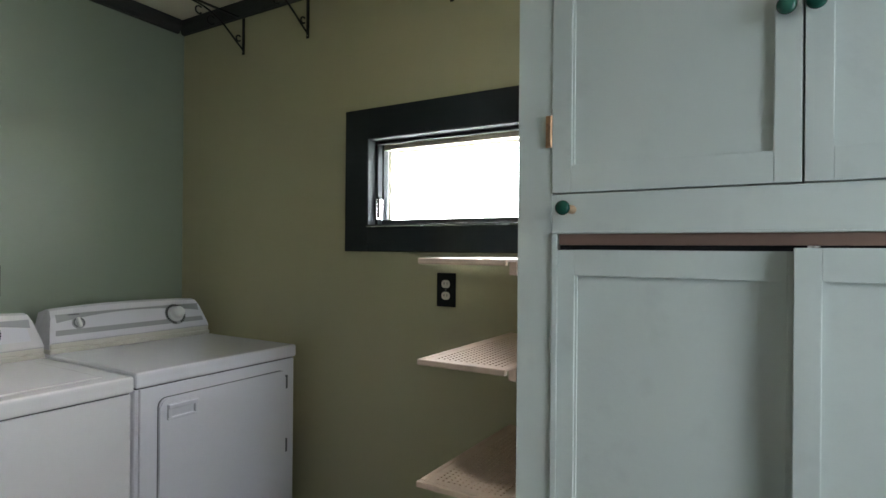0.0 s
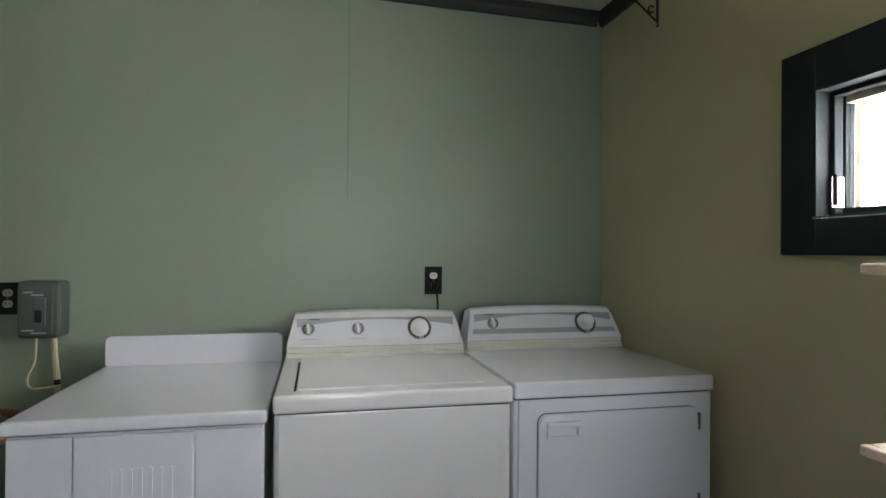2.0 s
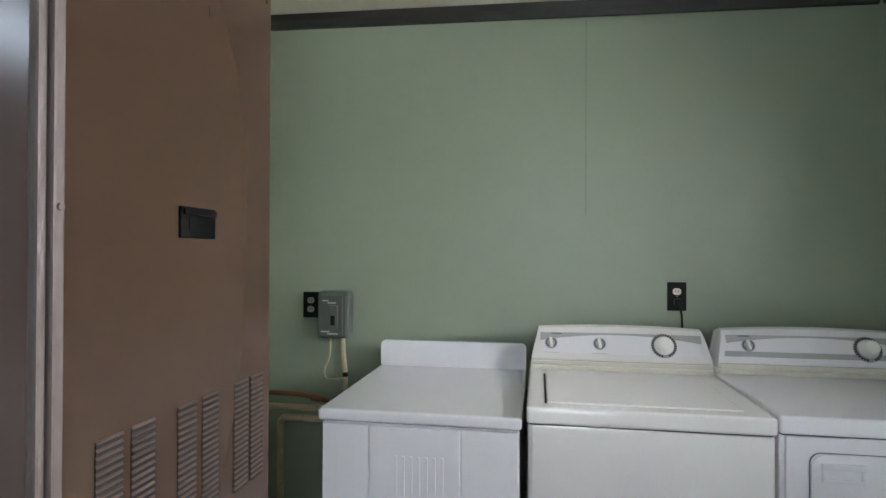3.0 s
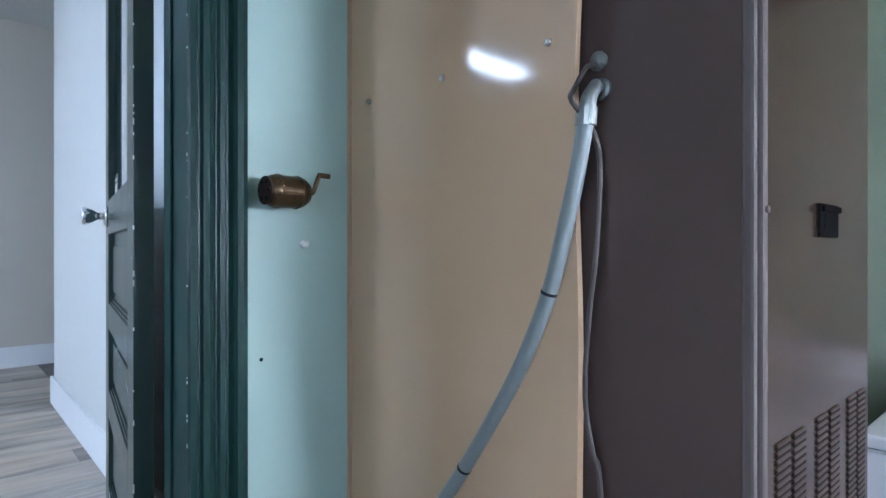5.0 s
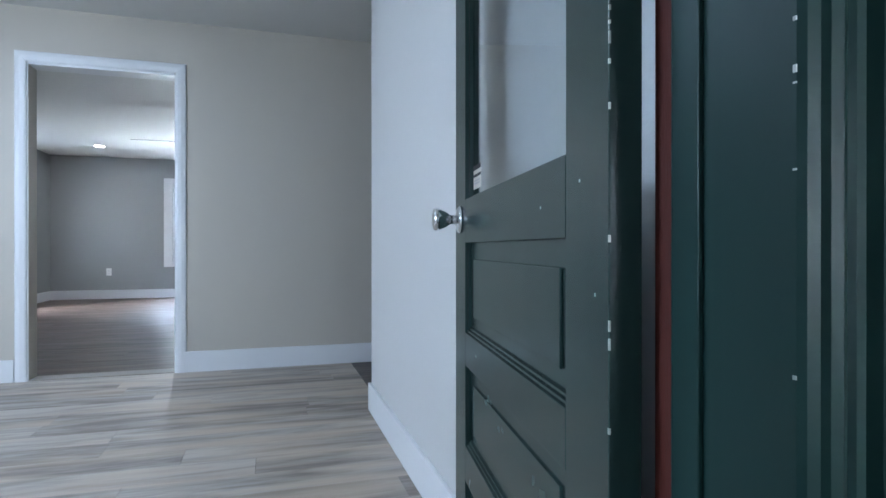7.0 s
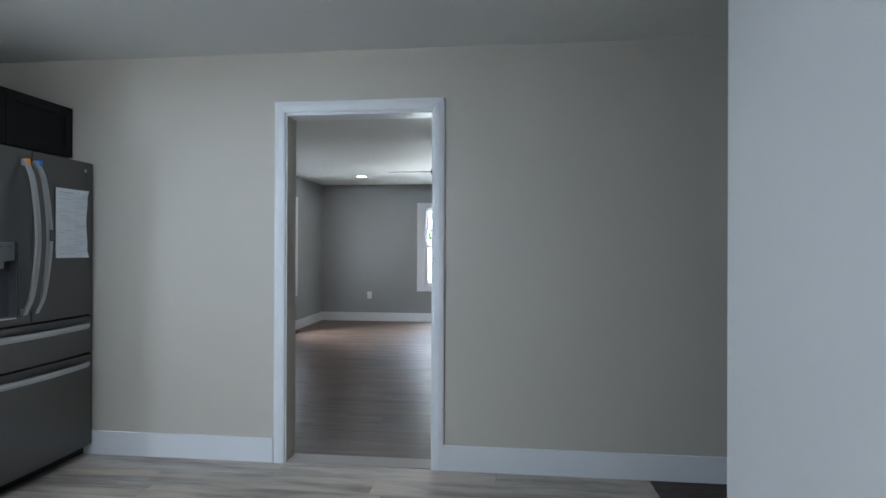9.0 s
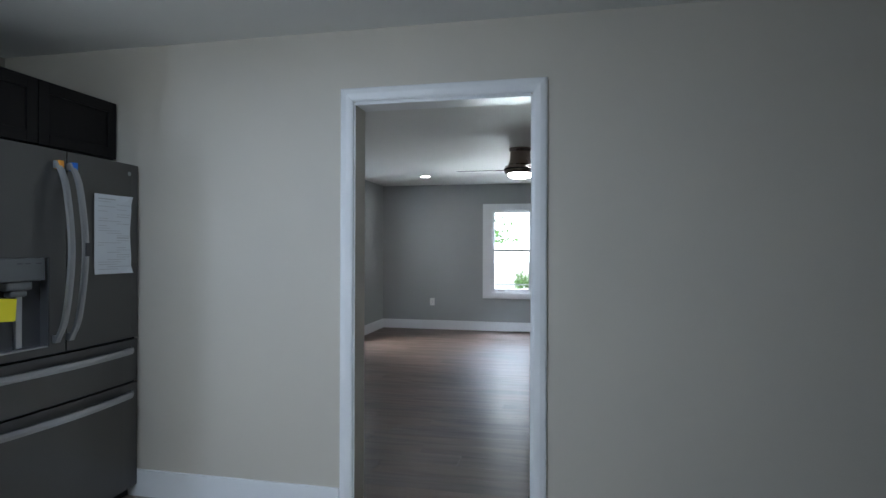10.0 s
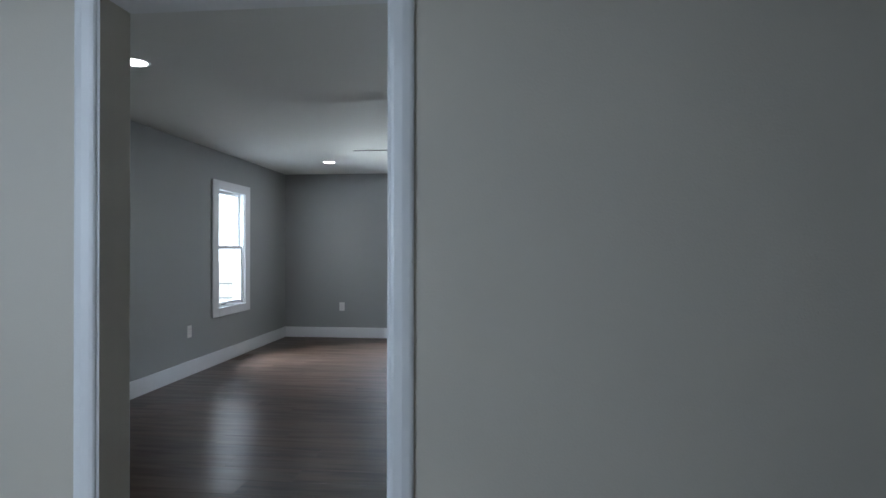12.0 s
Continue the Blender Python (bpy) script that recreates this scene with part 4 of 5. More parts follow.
for z0, x0, dx, dz in ((0.762, -0.0555, 0.0015, 0.004), (0.487, -0.2148, 0.0025, 0.004)):
    part("tape_band", tube(bmesh.new(), [(x0 + dx / 2, -0.03, zz(z0) + dz / 2), (x0 - dx / 2, -0.03, zz(z0) - dz / 2)], 0.0111, 14), BLACK, cd, "black marking band")
part("collar", tube(bmesh.new(), [(0.001, -0.028, zz(0.994)), (-0.001, -0.028, zz(0.972))], 0.0135, 16), GALV, cd, "metal conduit collar")
part("elbow", tube(bmesh.new(), curve_points([(0.001, -0.028, zz(0.992)), (0.003, -0.026, zz(1.006)), (0.002, -0.014, zz(1.02)), (-0.008, 0.006, zz(1.03)), (-0.026, 0.045, zz(1.034))], 24), [0.011 - 0.0045 * k / 24 for k in range(25)], 12), GALV, cd, "metal elbow", True)
part("lock_nut", lathe(bmesh.new(), [(0.015, 0.0), (0.015, 0.006), (0.011, 0.009)], Matrix.Translation((-0.024, 0.045, zz(1.034))) @ pose(0, 0, 0, 90), 16), GALV, cd)
part("clamp", lathe(bmesh.new(), [(0.013, 0.0), (0.014, 0.005), (0.009, 0.011), (0.004, 0.013)], Matrix.Translation((-0.028, 0.045, zz(1.073))) @ pose(0, 0, 0, 90), 12), GALV, cd)
BRCAB = material("brown_cable", (0.07, 0.055, 0.05), 0.5)
cb = thing("cable", (-2.085, -2.075, F0), "thin brown cable hanging along the panel's edge", "cable")
part("wire", tube(bmesh.new(), curve_points([(-0.027, 0.030, zz(1.068)), (-0.018, -0.006, zz(1.053)), (-0.021, -0.03, zz(1.02)), (-0.008, -0.052, zz(1.0)), (0.004, -0.024, zz(0.965)), (0.008, -0.015, zz(0.918)), (0.002, -0.015, zz(0.813)), (-0.008, -0.015, zz(0.734)), (-0.014, -0.015, zz(0.633)), (-0.003, -0.015, zz(0.564)), (0.009, -0.015, zz(0.511)), (0.02, -0.016, zz(0.2)), (0.02, -0.016, 0.005)], 66), 0.0034, 8), BRCAB, cb)

# pencil sharpener
BRASS = material("worn_bronze_metal", (0.135, 0.092, 0.05), 0.35, 0.85, scale=30, vary=0.35, stain=0.5)
sp = thing("pencil_sharpener", (WX, -2.272, 0.921), "worn bronze hand-crank pencil sharpener on the wall", "pencil sharpener")
AX = pose(0.05, 0.0, 0.0, -90, 0, 4)
part("body", lathe(bmesh.new(), [(0.020, -0.006), (0.027, 0.0), (0.029, 0.006), (0.029, 0.05), (0.027, 0.062), (0.020, 0.073), (0.010, 0.078)], AX, 24), BRASS, sp, "", True)
part("end_disc", lathe(bmesh.new(), [(0.025, -0.010), (0.025, -0.006), (0.02, -0.0055)], AX, 24), material("dark_worn_metal", (0.05, 0.03, 0.02), 0.45, 0.7), sp, "dark disc with pencil holes")
for k in range(6):
    a = k * math.pi / 3
    part("pencil_hole", cyl(bmesh.new(), 0.0032 + 0.0005 * (k % 3), 0.0032, 0.002, AX @ pose(0.016 * math.cos(a), 0.016 * math.sin(a), -0.0105), 10), GAP, sp)
part("rib", lathe(bmesh.new(), [(0.0305, 0.010), (0.0305, 0.016), (0.029, 0.0165)], AX, 24), BRASS, sp)
part("rib", lathe(bmesh.new(), [(0.0295, 0.048), (0.0305, 0.052), (0.029, 0.054)], AX, 24), BRASS, sp)
part("seam", B(0.0705, 0.080, 0.012, 0.05, -0.002, 0.002), BRASS, sp)
part("wall_mount", B(0.0005, 0.03, 0.01, 0.055, -0.02, 0.02, 0.004), BRASS, sp)
part("crank_arm", tube(bmesh.new(), curve_points([(0.05, 0.078, 0.0), (0.05, 0.084, 0.002), (0.052, 0.09, 0.02), (0.054, 0.094, 0.034)], 14), 0.0042, 8), BRASS, sp)
part("crank_grip", tube(bmesh.new(), [(0.054, 0.092, 0.034), (0.058, 0.114, 0.033)], 0.0048, 10), BRASS, sp)

# small white hook and a nail below it
hk = thing("wall_hook", (WX, -2.180, 0.828), "small white plastic hook screwed to the mint wall", "hook")
part("plate", lathe(bmesh.new(), [(0.009, 0.0006), (0.009, 0.004), (0.006, 0.006)], pose(0, 0, 0, 0, 90), 16), IVORY, hk)
part("hook", tube(bmesh.new(), curve_points([(0.003, 0, 0.004), (0.018, -0.004, 0.002), (0.028, -0.012, -0.003), (0.026, -0.020, 0.004)], 14), 0.005, 8), WHITEPL, hk)
nl = thing("nail", (WX, -2.266, 0.618), "small dark nail head in the mint wall", "nail")
part("head", lathe(bmesh.new(), [(0.0035, 0.0003), (0.0035, 0.0015), (0.002, 0.002)], pose(0, 0, 0, 0, 90), 10), GAP, nl)

# white painted built-in cabinet
CABW = material("white_cabinet_paint", (0.67, 0.735, 0.71), 0.38, scale=5, vary=0.04, bump=0.03, fine=45, stain=0.06)
KNOBG = material("green_enamel_knob", (0.01, 0.09, 0.06), 0.15, scale=30, vary=0.1)
DOWEL = material("bare_dowel_wood", (0.5, 0.33, 0.2), 0.5, scale=20, vary=0.2)
HINGE = material("copper_hinge", (0.55, 0.33, 0.2), 0.4, 0.6, scale=30, vary=0.25, stain=0.3)
TRACK = material("brown_track_wood", (0.22, 0.14, 0.11), 0.5, scale=10, vary=0.2, stretch=(4, 0.4, 4))
CX = -0.5
cab = thing("built_in_cabinet", (CX, -2.053, F0), "white painted built-in cabinet with hinged and sliding doors", "cabinet")
CT = 1.885 - F0
Lz = lambda z: z - F0
part("side", B(0.02, 0.497, -0.02, 0.0, 0.0, CT, 0.002), CABW, cab)
part("side", B(0.02, 0.497, -1.55, -1.53, 0.0, CT, 0.002), CABW, cab)
part("back", B(0.48, 0.497, -1.53, -0.02, 0.0, CT), CABW, cab)
part("stile", B(0.0, 0.02, -0.085, 0.0, 0.0, CT, 0.002), CABW, cab)
part("stile", B(0.0, 0.02, -1.55, -1.465, 0.0, CT, 0.002), CABW, cab)
part("rail", B(0.0, 0.02, -1.465, -0.085, Lz(0.806), Lz(0.897), 0.002), CABW, cab)
part("rail", B(0.0, 0.02, -1.465, -0.085, Lz(1.78), CT, 0.002), CABW, cab)
part("kick_rail", B(0.0, 0.02, -1.465, -0.085, 0.0, 0.1, 0.002), CABW, cab)
part("shelf_board", B(0.02, 0.48, -1.53, -0.02, Lz(0.82), Lz(0.84)), CABW, cab)
part("moulding", B(-0.006, 0.0, -0.101, -0.088, 0.1, Lz(0.806), 0.002), CABW, cab)
part("moulding", B(-0.006, 0.0, -1.465, -0.088, Lz(0.8065), Lz(0.812), 0.002), CABW, cab)
part("door_track", B(0.004, 0.06, -1.46, -0.102, Lz(0.781), Lz(0.8055)), TRACK, cab, "bare brown wooden door track")
part("track_gap", B(0.012, 0.05, -1.46, -0.102, Lz(0.770), Lz(0.7805)), GAP, cab)


def panel_door(name, y0, y1, z0, z1, x, stile, rail_t, rail_b, parent):
    """A frame-and-panel door; y0 is its north edge."""
    d = part(name, B(x, x + 0.02, y0 - stile, y0, z0, z1, 0.002), CABW, parent)
    part("stile", B(x, x + 0.02, y1, y1 + stile, z0, z1, 0.002), CABW, d)
    part("rail", B(x, x + 0.02, y1 + stile, y0 - stile, z1 - rail_t, z1, 0.001), CABW, d)
    part("rail", B(x, x + 0.02, y1 + stile, y0 - stile, z0, z0 + rail_b, 0.001), CABW, d)
    part("panel", B(x + 0.011, x + 0.017, y1 + stile - 0.002, y0 - stile + 0.002, z0 + rail_b - 0.002, z1 - rail_t + 0.002), CABW, d)
    for a in (y0 - stile - 0.005, y1 + stile):
        part("bead", B(x + 0.006, x + 0.0112, a, a + 0.005, z0 + rail_b, z1 - rail_t), CABW, d)
    return d


def knob(y, z, parent, r=0.0175, neck=False):
    base = pose(0.0, y, z, 0, -90)
    L = 0.056 if neck else 0.016
    part("knob_neck", cyl(bmesh.new(), 0.010, 0.010, L, base @ pose(0, 0, L / 2), 16), DOWEL if neck else KNOBG, parent, "bare wooden knob stem" if neck else "")
    part("knob", lathe(bmesh.new(), [(0.008, L), (r * 0.9, L + 0.003), (r, L + 0.008), (r * 0.93, L + 0.014), (r * 0.6, L + 0.018), (0.002, L + 0.019)], base, 24), KNOBG, parent, "dark green round knob", True)


d1 = panel_door("upper_door", -0.0865, -0.5755, Lz(0.9), Lz(1.779), -0.004, 0.046, 0.06, 0.062, cab)
d2 = panel_door("upper_door", -0.5790, -1.068, Lz(0.9), Lz(1.779), -0.004, 0.046, 0.06, 0.062, cab)
panel_door("upper_door", -1.0715, -1.464, Lz(0.9), Lz(1.779), -0.004, 0.046, 0.06, 0.062, cab)
knob(-0.549, Lz(1.228), d1)
knob(-0.596, Lz(1.228), d2)
knob(-0.134, Lz(0.861), cab, 0.0165, True)
for z in (1.043, 1.62):
    h = part("hinge", B(-0.0062, 0.0, -0.085, -0.071, Lz(z - 0.037), Lz(z + 0.037), 0.001), HINGE, d1, "worn copper-coloured hinge")
    part("hinge_pin", cyl(bmesh.new(), 0.004, 0.004, 0.07, pose(-0.0075, -0.0835, Lz(z)), 12), HINGE, h)
panel_door("sliding_door", -0.0890, -0.60, 0.105, Lz(0.7695), 0.012, 0.047, 0.058, 0.08, cab)
s2 = panel_door("sliding_door", -0.563, -1.05, 0.105, Lz(0.7765), -0.016, 0.045, 0.062, 0.08, cab)
panel_door("sliding_door", -1.01, -1.462, 0.105, Lz(0.7695), 0.012, 0.047, 0.058, 0.08, cab)
part("roller", B(-0.012, -0.004, -0.585, -0.605, Lz(0.7766), Lz(0.7805)), STEEL, s2)

# pegboard shelves at the cabinet's end
SHELFW = material("pale_shelf_paint", (0.60, 0.44, 0.325), 0.5, scale=8, vary=0.1, bump=0.03, stain=0.15)


def pegboard(x0, x1, y0, y1, z, pitch, hole):
    """A thin board with real square-cut holes."""
    bm = bmesh.new()
    nx, ny = int((x1 - x0) / pitch), int((y1 - y0) / pitch)
    px, py = (x1 - x0) / nx, (y1 - y0) / ny
    grid = {}

    def v(x, y):
        key = (round(x, 5), round(y, 5))
        if key not in grid:
            grid[key] = bm.verts.new((x, y, z))
        return grid[key]

    for i in range(nx):
        for j in range(ny):
            a, b, c, d = x0 + i * px, x0 + (i + 1) * px, y0 + j * py, y0 + (j + 1) * py
            cx, cy, h = (a + b) / 2, (c + d) / 2, hole / 2
            o = [v(a, c), v(b, c), v(b, d), v(a, d)]
            if i in (0, nx - 1) or j in (0, ny - 1):
                bm.faces.new(o)
                continue
            q = [v(cx - h, cy - h), v(cx + h, cy - h), v(cx + h, cy + h), v(cx - h, cy + h)]
            for k in range(4):
                bm.faces.new((o[k], o[(k + 1) % 4], q[(k + 1) % 4], q[k]))
    r = bmesh.ops.extrude_face_region(bm, geom=bm.faces[:])
    bmesh.ops.translate(bm, verts=[e for e in r["geom"] if isinstance(e, bmesh.types.BMVert)], vec=(0, 0, -0.005))
    return bm


for z, deep in ((0.742, 0.245), (0.487, 0.245), (0.178, 0.245)):
    sh = thing("corner_shelf", (-0.001, -2.0525, z), "pale pegboard shelf with a wooden edge under the window", "shelf", group="pegboard shelves")
    part("pegboard", pegboard(-0.545, -0.003, 0.003, deep - 0.016, 0.003, 0.0155, 0.0075), SHELFW, sh)
    part("edge_strip", B(-0.562, -0.546, 0.001, deep, -0.011, 0.004, 0.003), SHELFW, sh)
    part("edge_strip", B(-0.545, -0.001, deep - 0.016, deep, -0.011, 0.004, 0.003), SHELFW, sh)
    part("cleat", B(-0.5, -0.02, 0.0005, 0.02, -0.035, -0.003), SHELFW, sh)
    part("wall_cleat", B(-0.02, -0.0005, 0.0205, deep - 0.02, -0.035, -0.003), SHELFW, sh)

# iron shelf brackets under the crown strip
IRON = material("black_wrought_iron", (0.012, 0.011, 0.011), 0.45, 0.5, scale=20, vary=0.2)


def bracket(y):
    b = thing("shelf_bracket", (0.0, y, 1.66), "black scrolled iron shelf bracket high on the wall", "bracket", group="iron brackets on the window wall")
    part("wall_leg", B(-0.006, -0.0008, -0.007, 0.007, 0.0, 0.168, 0.001), IRON, b)
    part("arm", B(-0.285, -0.036, -0.007, 0.007, 0.160, 0.166, 0.001), IRON, b)
    part("brace", tube(bmesh.new(), curve_points([(-0.006, 0, 0.022), (-0.03, 0, 0.04), (-0.12, 0, 0.11), (-0.20, 0, 0.145), (-0.27, 0, 0.155)], 24), 0.0042, 8), IRON, b)
    for cx, cz, r in ((-0.235, 0.122, 0.02), (-0.175, 0.098, 0.022), (-0.03, 0.066, 0.016)):
        part("scroll", tube(bmesh.new(), [(cx + r * (1 - 0.08 * k / 3) * math.cos(0.9 + k * 0.32), 0, cz + r * (1 - 0.08 * k / 3) * math.sin(0.9 + k * 0.32)) for k in range(16)], 0.0036, 6), IRON, b)
    part("screw", lathe(bmesh.new(), [(0.003, 0), (0.002, 0.002)], pose(-0.006, 0, 0.012, 0, -90), 8), STEEL, b)


for y in (-0.45, -0.858, -1.569):
    bracket(y)

# ---- doorway door ----
HX, HY = -2.822, -2.44
door = tagged(new("door_1"), "open half-glazed door painted grey green, chipped along the edge", "door", kind="structure")
door.matrix_world = pose(HX, HY, 0, 0, 0, 171.9)
T0, T1 = -0.034, 0.0
part("hinge_stile", B(0.0, 0.113, T0, T1, 0.012, 1.89, 0.0015), DOORFACE, door)
part("lock_stile", B(0.712, 0.83, T0, T1, 0.012, 1.89, 0.0015), DOORFACE, door)
for z0, z1 in ((0.012, 0.14), (0.338, 0.414), (0.592, 0.664), (0.861, 0.956), (1.79, 1.89)):
    part("rail", B(0.1132, 0.7118, T0, T1, z0, z1, 0.0012), DOORFACE, door)
for z0, z1 in ((0.14, 0.338), (0.414, 0.592), (0.664, 0.861)):
    p_ = part("panel", B(0.113, 0.712, T0 + 0.008, T1 - 0.013, z0, z1), DOORFACE, door)
    part("raised_field", B(0.155, 0.670, T1 - 0.0131, T1 - 0.009, z0 + 0.036, z1 - 0.036, 0.002), DOORFACE, p_)
    for k in range(2):
        part("moulding", B(0.1135, 0.7115, T1 - 0.013, T1 - 0.004 - 0.004 * k, z0 + 0.006 * k, z0 + 0.0058 + 0.006 * k, 0.001), DOORFACE, p_)
    part("moulding", B(0.1135, 0.120, T1 - 0.013, T1 - 0.005, z0 + 0.012, z1 - 0.012, 0.001), DOORFACE, p_)
    part("moulding", B(0.7055, 0.7115, T1 - 0.013, T1 - 0.005, z0 + 0.012, z1 - 0.012, 0.001), DOORFACE, p_)
gl = part("glass_pane", B(0.113, 0.712, -0.021, -0.017, 0.957, 1.792), DOORPANE, door)
gl.visible_shadow = False
part("glazing_bead", B(0.1135, 0.7115, -0.017, -0.008, 0.9562, 0.961, 0.001), DOORFACE, door)
part("glazing_bead", B(0.7035, 0.7115, -0.017, -0.008, 0.961, 1.79, 0.001), DOORFACE, door)
stk = part("sticker", B(0.628, 0.700, -0.0168, -0.0162, 0.976, 1.026), IVORY, door, "small cream sticker with dark printing")
part("sticker_band", B(0.628, 0.700, -0.0161, -0.0158, 1.016, 1.026), BLACK, stk)
part("sticker_band", B(0.628, 0.700, -0.0161, -0.0158, 1.001, 1.007), BLACK, stk)
for z in (0.986, 0.992):
    part("printed_line", B(0.636, 0.690, -0.0161, -0.0158, z, z + 0.0022), PRINT, stk)
for sgn, y in ((1, T1), (-1, T0)):
    base = pose(0.766, y, 0.914, -90 * sgn)
    r_ = part("rosette", lathe(bmesh.new(), [(0.031, 0.0003), (0.031, 0.004), (0.026, 0.008), (0.012, 0.011)], base, 28), CHROME, door, "round chrome rosette", True)
    part("knob", lathe(bmesh.new(), [(0.010, 0.010), (0.010, 0.022), (0.0125, 0.027), (0.019, 0.036), (0.0255, 0.05), (0.0265, 0.056), (0.024, 0.062), (0.016, 0.064)], base, 28), CHROME, r_, "chrome door knob", True)
part("latch_plate", B(0.8301, 0.8312, -0.028, -0.006, 0.72, 0.83), STEEL, door, "worn latch plate")
rng = random.Random(11)
for k in range(34):
    z = rng.uniform(0.05, 1.6)
    part("paint_chip", B(-0.0006, 0.0008 + 0.002 * rng.random() ** 3, -0.0016, 0.0004, z, z + rng.uniform(0.002, 0.012)), CHIP, door)
for u, z in ((0.05, 1.16), (0.07, 0.92), (0.03, 0.80), (0.055, 0.52), (0.60, 0.63), (0.2, 0.9), (0.09, 0.30)):
    part("paint_chip", B(u, u + 0.003, 0.0, 0.0004, z, z + 0.0035), CHIP, door)
for z in (0.25, 1.6):
    part("hinge", tube(bmesh.new(), [(-0.004, -0.036, z - 0.045), (-0.004, -0.036, z + 0.045)], 0.006, 10), DOORGREEN, door)

# ---- kitchen things ----
FRIDGE = material("slate_stainless", (0.12, 0.117, 0.112), 0.34, 0.7, scale=4, vary=0.04, bump=0.0)
FSIDE = material("dark_grey_case", (0.05, 0.05, 0.052), 0.4, scale=6, vary=0.05)
BRUSHED = material("brushed_steel", (0.46, 0.47, 0.49), 0.34, 0.95, scale=6, vary=0.06, bump=0.0)
DISPENSER = material("grey_dispenser_metal", (0.16, 0.165, 0.165), 0.35, 0.5, scale=8, vary=0.05, bump=0.0)
PAPER = material("white_paper", (0.72, 0.75, 0.78), 0.7, scale=6, vary=0.03)
YELLOW = material("yellow_note_paper", (0.85, 0.72, 0.02), 0.6)
ORANGE = material("orange_tape", (0.75, 0.3, 0.03), 0.5)
BLUE = material("blue_tape", (0.03, 0.2, 0.75), 0.5)
fr = thing("refrigerator", (-5.65, -5.415, 0.0), "dark slate steel french-door refrigerator beside the wall", "refrigerator", rz=180)
# own x runs to the wall, -y out of the room, front at y = 0
part("case", B(0.006, 0.904, 0.055, 0.80, 0.05, 1.735, 0.006), FSIDE, fr)
part("toe_grille", B(0.02, 0.89, 0.06, 0.10, 0.012, 0.062), BLACK, fr)
for x in (0.08, 0.83):
    for y in (0.12, 0.72):
        part("foot", cyl(bmesh.new(), 0.022, 0.022, 0.05, pose(x, y, 0.025), 12), BLACK, fr)


def curved_front(x0, x1, z0, z1, name, bow=0.014, hole=None):
    """A door skin that bows gently outwards, with rounded edges; hole: x0, x1, z0, z1 of a recess."""
    bm = bmesh.new()
    stops = [x0, hole[0], hole[1], x1] if hole else [x0, x1]
    xs = sorted({p + (q - p) * k / 8 for p, q in zip(stops, stops[1:]) for k in range(9)})
    zs = [z0, hole[2], hole[3], z1] if hole else [z0, z1]
    grid = [[bm.verts.new((x, bow * ((x - 0.455) / 0.455) ** 2 + (0.006 if x in (x0, x1) else 0.0), z)) for z in zs] for x in xs]
    for i in range(len(xs) - 1):
        for j in range(len(zs) - 1):
            x, z = (xs[i] + xs[i + 1]) / 2, (zs[j] + zs[j + 1]) / 2
            if not (hole and hole[0] < x < hole[1] and hole[2] < z < hole[3]):
                bm.faces.new((grid[i][j], grid[i + 1][j], grid[i + 1][j + 1], grid[i][j + 1]))
    r = bmesh.ops.extrude_face_region(bm, geom=bm.faces[:])
    for v in r["geom"]:
        if isinstance(v, bmesh.types.BMVert):
            v.co.y = 0.05
    return part(name, bm, FRIDGE, fr)


curved_front(0.003, 0.4505, 0.852, 1.752, "left_door", hole=(0.085, 0.362, 0.885, 1.275))
rd = curved_front(0.4555, 0.907, 0.852, 1.752, "right_door")
curved_front(0.003, 0.907, 0.624, 0.840, "upper_drawer")
curved_front(0.003, 0.907, 0.070, 0.612, "freezer_drawer")
for name, x in (("left", 0.385), ("right", 0.458)):
    bm = bmesh.new()
    pts = curve_points([(x, -0.014, 0.90), (x, -0.062, 1.02), (x, -0.092, 1.30), (x, -0.062, 1.58), (x, -0.014, 1.70)], 30)
    rings = []
    for q in pts:
        rings.append([bm.verts.new(q + Vector(o)) for o in ((-0.015, 0.006, 0), (-0.013, -0.006, 0), (0.0, -0.010, 0), (0.013, -0.006, 0), (0.015, 0.006, 0))])
    for a, b in zip(rings, rings[1:]):
        for k in range(5):
            bm.faces.new((a[k], a[(k + 1) % 5], b[(k + 1) % 5], b[k]))
    bm.faces.new(rings[0])
    bm.faces.new(rings[-1][::-1])
    h = part("handle", bm, BRUSHED, fr, "bowed brushed steel handle")
    for z in (0.917, 1.683):
        part("handle_post", B(x - 0.009, x + 0.009, -0.016, 0.012, z - 0.015, z + 0.015, 0.003), BRUSHED, h)
    part("tape", B(x - 0.006, x + 0.0165, -0.034, -0.004, 1.665, 1.703, 0.004), ORANGE if name == "left" else BLUE, h, "strip of coloured packing tape")
part("door_button", B(0.4465, 0.470, -0.106, -0.1015, 1.28, 1.34), FSIDE, rd)
